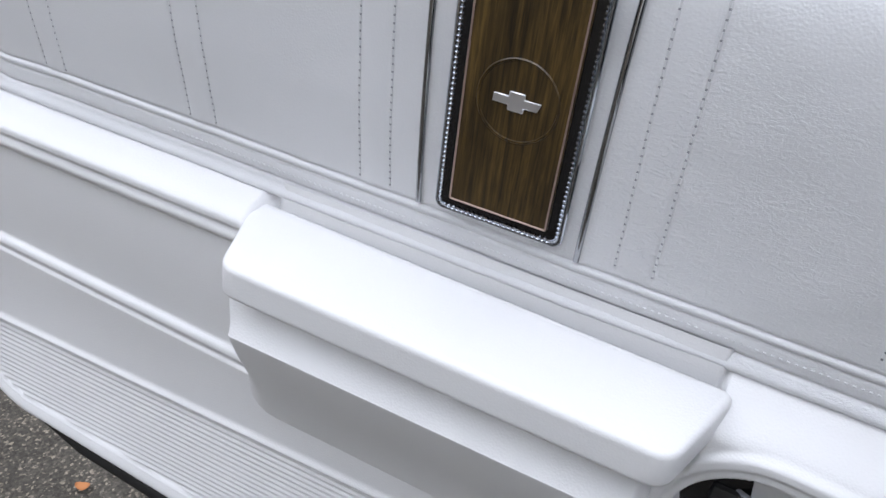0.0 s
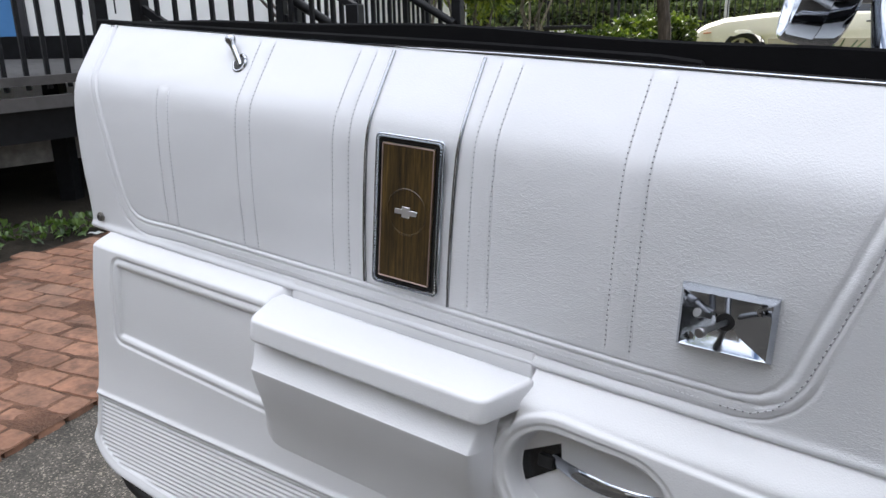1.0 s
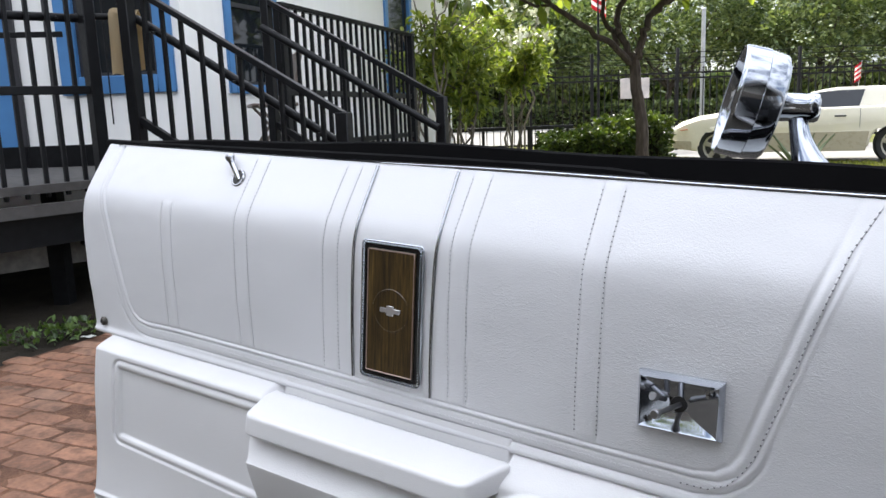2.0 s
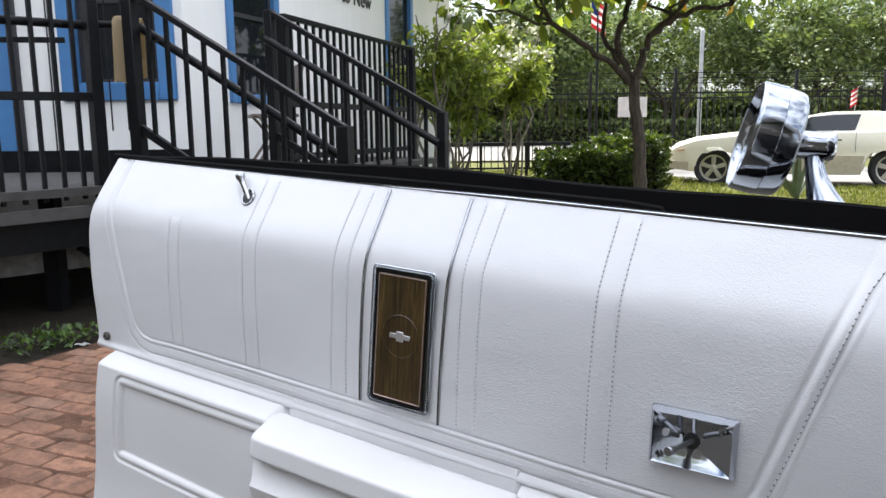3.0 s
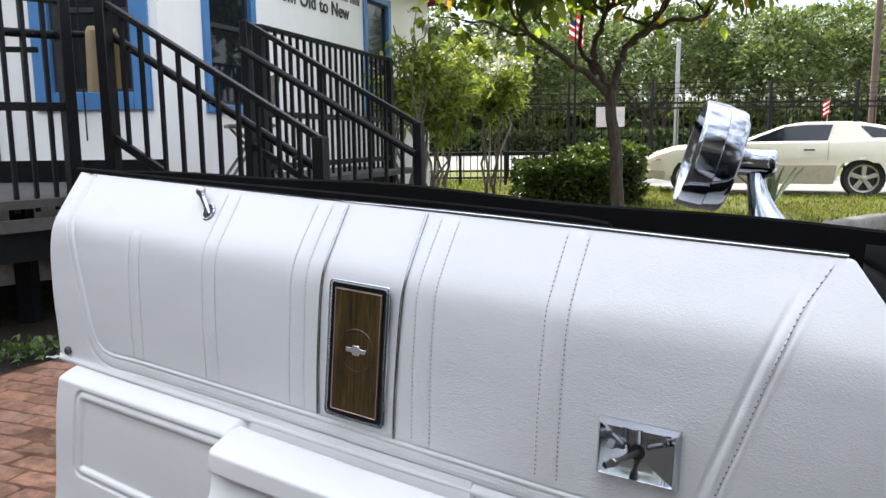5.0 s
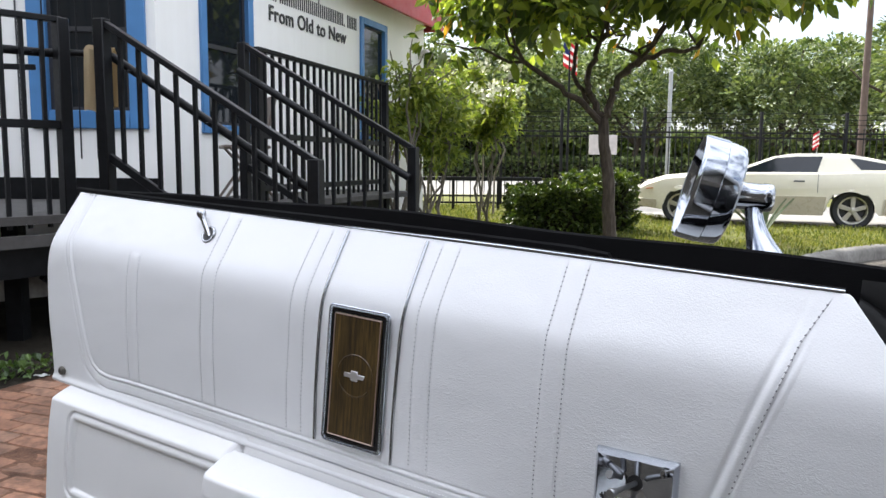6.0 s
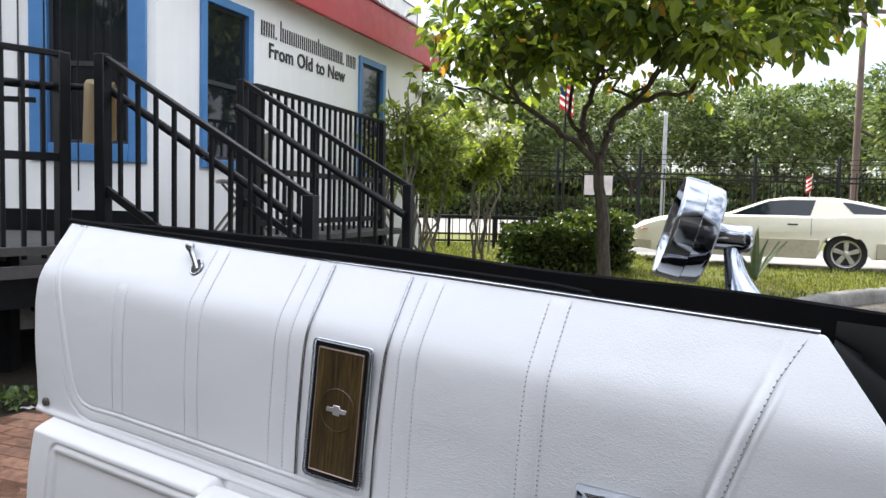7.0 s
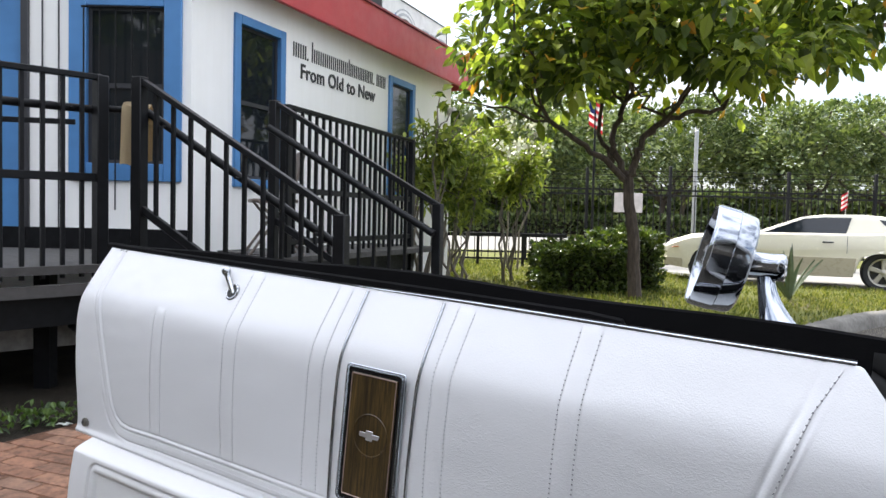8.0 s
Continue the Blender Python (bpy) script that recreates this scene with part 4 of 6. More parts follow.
for i in range(len(kp) - 1):
    for k in range(6):
        f = k / 6
        p0, p1, p2, p3 = (Vector(kp[max(0, i - 1)]), Vector(kp[i]), Vector(kp[i + 1]), Vector(kp[min(len(kp) - 1, i + 2)]))
        fine.append(0.5 * ((2 * p1) + (p2 - p0) * f + (2 * p0 - 5 * p1 + 4 * p2 - p3) * f * f + (3 * p1 - p0 - 3 * p2 + p3) * f ** 3))
loops = []
for i, p in enumerate(fine):
    d = (fine[min(i + 1, len(fine) - 1)] - fine[max(i - 1, 0)]).normalized()
    n = Vector((d.y, -d.x))
    w = 0.006 * noise.noise(Vector((p.x * 3, p.y * 3, 0)))
    loops.append([kerb.verts.new((p.x + n.x * o, p.y + n.y * o, z + w)) for o, z in ((0.16, -0.05), (0.15, 0.09), (0.13, 0.135), (0.09, 0.155), (-0.02, 0.155), (-0.03, 0.05))])
for a, b in zip(loops, loops[1:]):
    for k in range(5):
        kerb.faces.new((a[k], a[k + 1], b[k + 1], b[k]))
kb = part("kerb", kerb, CONCRETE)
kb.matrix_world = YARD
tagged(kb, "weathered grey concrete kerb round the lawn", "kerb", kind="structure")

# brick paving beside the truck, with a soil bed under the deck
PAVING = pose(-1.30, 0.19, 0.0, 0, 0, 9.4)
paving = thing("brick_paving", PAVING, "worn red brick paving in running bond", "paving", kind="structure")
def paving_edge(y):
    """Where the paving stops at the soil bed, along the world's y."""
    return -2.97 - 0.08 * (y - 1.0)


back_paving = PAVING.inverted()
corner = [back_paving @ Vector((paving_edge(y) + 0.03, y, 0.0)) for y in (-0.75, 1.95)]
bed = new("paving_bed", mesh_of("paving_bed", [(corner[0].x, -0.61, 0.0180), (0.0, -0.61, 0.0180), (0.0, 2.0, 0.0180), (corner[1].x, 2.0, 0.0180)], [(0, 1, 2, 3)], JOINT))
bed.parent = paving
# Bed whose colour holds the shade under the deck.
sb = new("soil_bed", mesh_of("soil_bed", [(-2.86, -0.6, 0.010), (-3.0, 1.4, 0.010), (-3.12, 3.2, 0.010), (-9, 5, 0.010), (-9, -0.6, 0.010)], [(4, 3, 2, 1, 0)], SHADED_SOIL))
tagged(sb, "soil bed under the timber deck, shade in its near-black colour", "soil", kind="structure")



# white paper scrap by the weeds and a fallen orange leaf
bm = bmesh.new()
gs = [[bm.verts.new((0.018 * (i - 2) + 0.004 * math.sin(j * 2 + i), 0.013 * (j - 1.5), 0.008 + 0.005 * math.sin(i * 1.9 + j * 1.3))) for j in range(4)] for i in range(5)]
for i in range(4):
    for j in range(3):
        bm.faces.new((gs[i][j], gs[i + 1][j], gs[i + 1][j + 1], gs[i][j + 1]))
bmesh.ops.solidify(bm, geom=list(bm.faces), thickness=0.002)
scrap = part("paper_scrap", bm, SIGN_WHITE)
scrap.matrix_world = pose(-2.985, 1.47, 0.022, 0, 0, 30)
tagged(scrap, "crumpled white paper scrap beside the weeds", "litter")
bm = bmesh.new()
ring_l = [(0.013 * math.cos(a), 0.008 * math.sin(a), 0.004 + 0.006 * math.cos(a) ** 2) for a in np.linspace(0, 2 * math.pi, 12, endpoint=False)]
bm.faces.new([bm.verts.new(p) for p in ring_l])
bmesh.ops.solidify(bm, geom=list(bm.faces), thickness=0.0015)
fallen = part("fallen_leaf", bm, plain("dry_leaf", (0.42, 0.16, 0.05), 0.7))
fallen.matrix_world = pose(-0.575, 0.003, 0.004, 0, 0, 20)
tagged(fallen, "small dry orange leaf on the asphalt", "leaf")

# unseen dark wall added behind the truck to cut low light on the door
tagged(part("light_block_wall", box(-11, 9, -5.4, -5.2, 0, 4.2), stucco("light_block_brown", (0.065, 0.058, 0.05))), "unseen dark brown wall added to cut low light", "wall", kind="structure")


# ---- white building ----
C0, DB, NB = Vector((-2.177, 6.5)), Vector((0.379, 0.925)).normalized(), Vector((0.925, -0.379)).normalized()
building = thing("building", YARD, "white single-storey office with blue window frames and a red fascia", "building")
WB = Matrix(((DB.x, -NB.x, 0, C0.x), (DB.y, -NB.y, 0, C0.y), (0, 0, 1, 0), (0, 0, 0, 1)))  # x along the sign wall, y into it


def wall_with_holes(x0, x1, z0, z1, thick, holes, m, material):
    """A wall in the xz plane of m with rectangular openings that go through it."""
    xs = sorted({x0, x1, *[h[0] for h in holes], *[h[1] for h in holes]})
    zs = sorted({z0, z1, *[h[2] for h in holes], *[h[3] for h in holes]})
    bm = bmesh.new()
    for a, b in zip(xs, xs[1:]):
        for c, d in zip(zs, zs[1:]):
            if any(h[0] <= a and b <= h[1] and h[2] <= c and d <= h[3] for h in holes):
                continue
            box(a, b, 0, thick, c, d, bm=bm)
    bmesh.ops.remove_doubles(bm, verts=bm.verts, dist=0.0005)
    ob = part("wall", bm, material, building)
    ob.matrix_local = m
    return ob


def framed_window(m, x0, x1, z0, z1, w=0.085, bars=0):
    """Blue casing, dark sash and pane; bars adds a grille in front."""
    win = new("window")
    win.parent = building
    win.matrix_local = m
    for a, b, c, d in ((x0, x0 + w, z0, z1), (x1 - w, x1, z0, z1), (x0 + w, x1 - w, z1 - w, z1), (x0 + w, x1 - w, z0, z0 + w)):
        part("casing", box(a, b, -0.03, 0.06, c, d, 0.006, 1), BLUE, win, "blue painted casing")
    i0, i1, k0, k1 = x0 + w, x1 - w, z0 + w, z1 - w
    s = 0.03
    for a, b, c, d in ((i0, i0 + s, k0, k1), (i1 - s, i1, k0, k1), (i0 + s, i1 - s, k1 - s, k1), (i0 + s, i1 - s, k0, k0 + s), (i0 + s, i1 - s, (k0 + k1) / 2 - 0.02, (k0 + k1) / 2 + 0.02)):
        part("sash", box(a, b, 0.02, 0.05, c, d), LETTER, win, "dark metal sash")
    part("pane", box(i0 + s, i1 - s, 0.034, 0.040, k0 + s, (k0 + k1) / 2 - 0.02), PANE, win, "dark reflecting pane")
    part("pane", box(i0 + s, i1 - s, 0.028, 0.034, (k0 + k1) / 2 + 0.02, k1 - s), PANE, win, "dark reflecting pane")
    for k in range(bars):
        x = i0 + (i1 - i0) * (k + 0.0) / (bars - 1) * 0.82
        part("bar", rod((x, -0.07, z0 - 0.25), (x, -0.07, z1 - w * 1.1), 0.0065, None, 6), RAIL, win, "black grille bar")
    if bars:
        part("bar", rod((i0 - 0.02, -0.07, z1 - w * 1.15), (i0 + (i1 - i0) * 0.82 + 0.02, -0.07, z1 - w * 1.15), 0.011, None, 6), RAIL, win, "black grille bar")
    return win


WIN2 = (0.56, 1.37, 1.38, 2.98)
WIN3 = (3.75, 4.557, 1.38, 2.98)
wall_with_holes(0.0, 5.96, 0.0, 3.26, 0.18, [(a + 0.04, b - 0.04, c + 0.04, d - 0.04) for a, b, c, d in (WIN2, WIN3)], WB, WALL_WHITE)
framed_window(WB, *WIN2)
framed_window(WB, *WIN3)
WA = Matrix(((1, 0, 0, C0.x), (0, 1, 0, C0.y), (0, 0, 1, 0), (0, 0, 0, 1)))
WIN1 = (-1.037, -0.076, 1.39, 3.02)
DOOR1 = (-2.6, -1.435, 0.80, 2.98)
# Runs on far to the left, unseen, under the added shade block.
wall_with_holes(-24.0, -0.001, 0.0, 3.26, 0.18, [(WIN1[0] + 0.05, WIN1[1] - 0.05, WIN1[2] + 0.05, WIN1[3] - 0.05), (DOOR1[0], DOOR1[1], DOOR1[2], DOOR1[3])], WA, WALL_WHITE)
framed_window(WA, *WIN1, w=0.15, bars=5)
bdoor = part("door", box(DOOR1[0], DOOR1[1], 0.03, 0.08, DOOR1[2], DOOR1[3], 0.004, 1), BLUE, building, "blue painted door")
bdoor.matrix_local = WA
for a, b in ((DOOR1[1] - 0.01, DOOR1[1] + 0.055), (DOOR1[0] - 0.055, DOOR1[0] + 0.01)):
    o = part("door_post", box(a, b, -0.03, 0.05, 0.8, 3.05, 0.004, 1), LETTER, building, "dark door post")
    o.matrix_local = WA
for x in (-1.241, -1.102):
    o = part("siding_batten", rod((x - 0.02, -0.02, 0.92), (x - 0.02, -0.02, 3.2), 0.007, None, 6), LETTER, building, "thin dark batten")
    o.matrix_local = WA
o = part("skirting", box(-7, -0.0, -0.03, 0.0, 0.74, 0.98), RAIL, building, "dark base board")
o.matrix_local = WA
# Solid near-black block; the unlit room's shade is put into its colour.
part("room_shade_block", prism([(-2.4, 7.3), (0.0, 12.6), (-1.5, 13.2), (-6, 7.3)], 2.3, "z", 0.8), UNLIT_ROOM, building, "near-black block standing in for the unlit room")
# fascia and roof
o = part("fascia", box(-0.15, 6.36, -0.18, -0.13, 3.19, 3.66, 0.008, 1), RED, building, "red painted fascia")
o.matrix_local = WB
o = part("fascia", box(6.31, 6.36, -0.13, 3.2, 3.19, 3.66, 0.008, 1), RED, building, "red painted fascia")
o.matrix_local = WB
o = part("fascia_cap", box(-0.17, 6.38, -0.20, -0.11, 3.66, 3.685), plain("dark_red_cap", (0.25, 0.02, 0.03), 0.5), building, "dark red cap")
o.matrix_local = WB
o = part("soffit", box(-0.15, 6.31, -0.13, 0.0, 3.262, 3.29), SIGN_WHITE, building, "white soffit")
o.matrix_local = WB
o = part("roof", box(-0.1, 6.31, -0.13, 4.0, 3.30, 3.46), plain("roof_felt", (0.35, 0.34, 0.33), 0.9), building, "flat roof")
o.matrix_local = WB
# Unseen block added above the roofline to keep the sun off the door.
part("shade_block", prism([(-2.45, 6.52), (-2.45, 13.0), (-26.0, 13.0), (-26.0, 6.52)], 6.0, "z", 3.27), WALL_WHITE, building, "plain white unseen block added to shade the door")
# wall lamp by the far corner
wl = part("wall_lamp", lathe([(0.05, 0), (0.07, 0.03), (0.075, 0.10), (0.04, 0.13)], 14, None, pose(0, 0, 0, 90, 0, 0)), plain("lamp_grey", (0.5, 0.48, 0.45), 0.5), building, "grey wall lamp")
wl.matrix_local = WB @ pose(5.85, -0.01, 2.78)
# lettering
cur = bpy.data.curves.new("lettering", "FONT")
cur.body = "From Old to New"
cur.size = 0.218
cur.extrude = 0.004
cur.offset = 0.0035
cur.space_character = 1.05
cur.space_word = 1.05
cur.materials.append(LETTER)
txt = new("lettering", cur)
txt.parent = building
txt.matrix_local = WB @ pose(1.66, -0.006, 2.575, 90, 0, 0)
txt["label"] = "black lettering reading From Old to New"
for k in range(24):
    a = 1.53 + k * 0.0895
    tall = {3: 0.026, 20: 0.026, 4: 0.215, 13: 0.190}.get(k, 0.148)
    for side_step in ((0.0,) if k in (3, 20) else (0.0, 0.044)):
        o = part("sign_bar", box(a + side_step, a + side_step + 0.017, -0.008, 0.0, 2.780, 2.780 + (tall if side_step == 0 else min(tall, 0.148))), LETTER, building, "plain black bar on the wall")
        o.matrix_local = WB
# board on the roof with plain arcs
board = new("roof_sign")
board.parent = building
board.matrix_local = WB @ pose(4.23, 0.35, 3.46)
board["label"] = "white roof sign with plain blue and grey arcs"
part("panel", box(0, 2.33, 0, 0.06, 0.02, 0.80, 0.006, 1), SIGN_WHITE, board)
part("frame", box(-0.01, 2.345, -0.01, 0.07, 0.80, 0.815), LETTER, board, "thin dark edge")
part("frame", box(2.33, 2.345, -0.01, 0.07, 0.0, 0.80), LETTER, board, "thin dark edge")
for r, mat_, y in ((0.50, GALV, -0.006), (0.475, SIGN_WHITE, -0.009), (0.44, GALV, -0.012), (0.40, SIGN_WHITE, -0.015), (0.36, BROWN_POLE, -0.018)):
    pts = [(0.72 + r * math.cos(a), 0.20 + r * math.sin(a)) for a in np.linspace(0.0, math.pi, 28)]
    part("arc", prism(pts, 0.004, "y", y), mat_, board, "plain arc")
pts = [(0.72 + r * math.cos(a), 0.20 + r * math.sin(a)) for r, way in ((0.52, 1), (0.40, -1)) for a in np.linspace(2.35, 2.95, 8)[::way]]
part("arc", prism(pts, 0.004, "y", -0.024), BLUE, board, "plain blue arc")
for a, b in ((1.36, 1.60), (1.68, 1.92), (2.00, 2.26)):
    part("sign_bar", box(a, b, -0.008, 0.0, 0.50, 0.57), GALV, board, "plain grey bar")
part("bracket", box(-0.36, -0.02, 0.0, 0.15, 0.0, 1.2, 0.01, 1), RAIL, board, "black roof bracket")

# ---- deck, stairs and railings ----
deck = thing("timber_deck", YARD, "raised dark timber deck with steps and black metal railings", "deck")
DZ = 0.80
part("deck_floor", prism([(-2.18, 6.44), (-1.16, 5.95), (-1.72, 4.72), (-2.14, 4.70), (-3.2, 3.3), (-8.0, 3.0), (-8.0, 6.44)], 0.05, "z", DZ - 0.05), DECKM, deck, "worn deck boards")
part("deck_edge", prism([(-2.12, 4.66), (-3.2, 3.24), (-3.25, 3.28), (-2.16, 4.72)], 0.07, "z", 0.62), DECK_EDGE, deck, "pale edge board")
part("rim_beam", prism([(-2.20, 4.74), (-3.26, 3.36), (-3.34, 3.42), (-2.28, 4.82)], 0.19, "z", 0.43), RAIL, deck, "dark rim beam")
part("ramp_slab", prism([(-2.3, 4.95), (-3.9, 3.4), (-4.1, 3.6), (-2.5, 5.2)], 0.20, "z", 0.26), CONCRETE, deck, "grey concrete slab under the rim")
part("deck_floor", prism([(-2.0, 6.7), (-1.20, 5.93), (0.0, 8.7), (-0.9, 9.3)], 0.05, "z", DZ - 0.05), DECKM, deck, "worn deck boards")
part("rim_beam", prism([(-1.16, 5.90), (-1.24, 5.93), (-0.40, 8.62), (-0.32, 8.60)], 0.20, "z", 0.56), RAIL, deck, "dark rim beam")
for x, y in ((-2.5, 4.75), (-3.4, 3.7), (-1.7, 4.95), (-1.2, 6.1), (-0.5, 8.3), (-2.0, 5.9), (-4.5, 4.5)):
    part("deck_post", box(x - 0.05, x + 0.05, y - 0.05, y + 0.05, 0.0, DZ - 0.05), RAIL, deck, "dark deck post")
part("brace", tube([(-2.32, 4.72, 0.42), (-2.2, 4.95, 0.22)], 0.03, 6), RAIL, deck, "dark brace")

PICKETS = {}


def picket(length):
    """Shared mesh of one square picket, by length in millimetres."""
    key = round(length * 1000)
    if key not in PICKETS:
        bm = box(-0.012, 0.012, -0.012, 0.012, 0, length, 0.002, 1)
        me = bpy.data.meshes.new("picket")
        bmesh.ops.recalc_face_normals(bm, faces=bm.faces)
        bm.to_mesh(me)
        bm.free()
        me.materials.append(RAIL)
        PICKETS[key] = me
    return PICKETS[key]


def rail_bar(a, b, w, h, parent, name):
    """A square bar from a to b that keeps its sides upright."""
    a, b = Vector(a), Vector(b)
    d = (b - a)
    L = d.length
    ob = part(name, box(0, L, -w / 2, w / 2, -h / 2, h / 2, 0.004, 1), RAIL, parent)
    hd = math.atan2(d.y, d.x)
    pt = math.asin(d.z / L)
    ob.matrix_local = Matrix.Translation(a) @ Euler((0, -pt, hd)).to_matrix().to_4x4()
    return ob


def railing(name, a, b, za, zb, low_a, low_b, n, label, ends=(True, True), post_low=(None, None), tube_side=0.0, mid=False, picket_low=None, post_w=0.075):
    """Top rail, lower rail, pickets between, end posts and a round handrail set to one side."""
    th = thing(name, YARD, label, "railing", "black metal railings")
    a, b = Vector((*a, 0)), Vector((*b, 0))
    up = Vector((0, 0, 1))
    side = (b - a).cross(up).normalized()
    heading = math.atan2((b - a).y, (b - a).x)
    rail_bar(a + up * za, b + up * zb, 0.055, 0.035, th, "top_rail")
    rail_bar(a + up * low_a, b + up * low_b, 0.035, 0.05, th, "lower_rail")
    for k in range(n):
        f = (k + 1) / (n + 1)
        p = a.lerp(b, f)
        z1 = za + (zb - za) * f
        z0 = low_a + (low_b - low_a) * f - (picket_low or 0.0)
        ob = new("picket", picket(z1 - z0))
        ob.parent = th
        ob.matrix_local = Matrix.Translation((p.x, p.y, z0)) @ Matrix.Rotation(heading, 4, "Z")
    for flag, p, z, lo in ((ends[0], a, za, post_low[0]), (ends[1], b, zb, post_low[1])):
        if flag:
            ob = part("post", box(-post_w / 2, post_w / 2, -post_w / 2, post_w / 2, lo, z + 0.012, 0.005, 1), RAIL, th)
            ob.matrix_local = Matrix.Translation((p.x, p.y, 0)) @ Matrix.Rotation(heading, 4, "Z")
    if tube_side:
        o = side * tube_side
        part("handrail", tube([a + o + up * (za - 0.195), b + o + up * (zb - 0.195)], 0.026, 12), RAIL, th, "round black handrail")
        for f in (0.12, 0.5, 0.88):
            p = a.lerp(b, f)
            part("handrail_bracket", rod(p + up * (za + (zb - za) * f - 0.20), p + o + up * (za + (zb - za) * f - 0.20), 0.007, None, 6), RAIL, th)
    return th


G0, G1 = Vector((-3.02, 3.62)), Vector((-2.175, 4.79))
guard = railing("deck_railing", G0, G1, 1.925, 1.972, 1.325, 1.345, 11, "black metal deck railing with square pickets", (True, True), (0.62, 0.62), -0.06, picket_low=0.62)
near = railing("stair_railing", (-1.915, 4.76), (-0.575, 4.275), 1.965, 1.135, 1.165, 0.32, 10, "black metal stair railing with a round handrail", (True, True), (0.75, 0.0), -0.06)
far = railing("stair_railing", (-1.275, 5.67), (-0.035, 5.18), 1.972, 1.225, 1.10, 0.36, 10, "black metal stair railing with a round handrail", (True, True), (0.75, 0.0), 0.07, post_w=0.065)
back = railing("deck_railing", (-1.235, 5.92), (-0.371, 8.46), 1.978, 1.981, 0.92, 0.92, 21, "black metal deck railing with square pickets", (True, True), (0.62, 0.0), 0.0, picket_low=0.10)
rail_bar((-1.235, 5.92, 1.33), (-0.371, 8.46, 1.33), 0.03, 0.05, back, "mid_rail")
part("handrail", tube([(-2.25, 4.78, 1.78), (-2.06, 4.86, 1.785), (-1.93, 4.82, 1.775)], 0.021, 12), RAIL, guard, "round black handrail")
rail_bar((-2.80, 5.75, 1.80), (-3.9, 5.27, 1.77), 0.03, 0.04, guard, "inner_rail")
stairs = thing("stairs", YARD, "dark metal steps down from the deck", "stairs")
sd = Vector((0.925, -0.379)).normalized()
for k in range(5):
    z = DZ - 0.165 * (k + 1)
    a = Vector((-1.80, 4.76)) + sd * (0.26 * k)
    b = Vector((-1.28, 5.70)) + sd * (0.26 * k)
    part("tread", prism([tuple(a), tuple(b), tuple(b + sd * 0.28), tuple(a + sd * 0.28)], 0.035, "z", z), DECKM, stairs)
for o in ((-1.86, 4.78), (-1.26, 5.66)):
    a = Vector((*o, DZ - 0.12))
    b = a + Vector((sd.x, sd.y, 0)) * 1.34 + Vector((0, 0, -0.62))
    ob = rail_bar(a, b, 0.05, 0.18, stairs, "stringer")
# towel hung over the handrail
bm = bmesh.new()
g = []
prof = [(0.045, 1.47), (0.040, 1.60), (0.036, 1.72), (0.030, 1.80), (0.0, 1.828), (-0.030, 1.80), (-0.040, 1.70), (-0.046, 1.55), (-0.050, 1.43)]
for i in range(9):
    row = []
    for j, (o, z) in enumerate(prof):
        wob = 0.012 * math.sin(i * 1.3 + j * 0.5) * (1 - (z - 1.42) / 0.42)
        row.append(bm.verts.new((-2.045 + 0.175 * i / 8 * (1 - 0.08 * (1.83 - z)), 4.84 - 0.01 + o + wob, z - 0.02 * (i / 8) + 0.01 * math.sin(i))))
    g.append(row)
for i in range(8):
    for j in range(len(prof) - 1):
        bm.faces.new((g[i][j], g[i + 1][j], g[i + 1][j + 1], g[i][j + 1]))
bmesh.ops.solidify(bm, geom=list(bm.faces), thickness=0.006)
tw = part("towel", bm, TOWEL)
tw.matrix_world = YARD
tagged(tw, "tan cloth towel hung over the black handrail", "towel")
# folding chair on the deck behind the stairs
chair = thing("folding_chair", YARD @ pose(-1.42, 6.35, DZ, 0, 0, 110), "brown metal folding chair on the deck", "chair")
CHM = plain("brown_chair", (0.16, 0.13, 0.11), 0.5)
part("backrest", box(-0.2, 0.2, -0.21, -0.19, 0.62, 0.86, 0.008, 2), CHM, chair)
part("seat", box(-0.2, 0.2, -0.17, 0.2, 0.43, 0.46, 0.01, 2), CHM, chair)
for x in (-0.21, 0.21):
    part("leg", tube([(x, -0.22, 0.86), (x, -0.1, 0.45), (x, 0.22, 0.0)], 0.012, 8), CHM, chair)
    part("leg", tube([(x, 0.16, 0.45), (x, -0.22, 0.0)], 0.012, 8), CHM, chair)


# ---- plants ----
rng = np.random.default_rng(7)


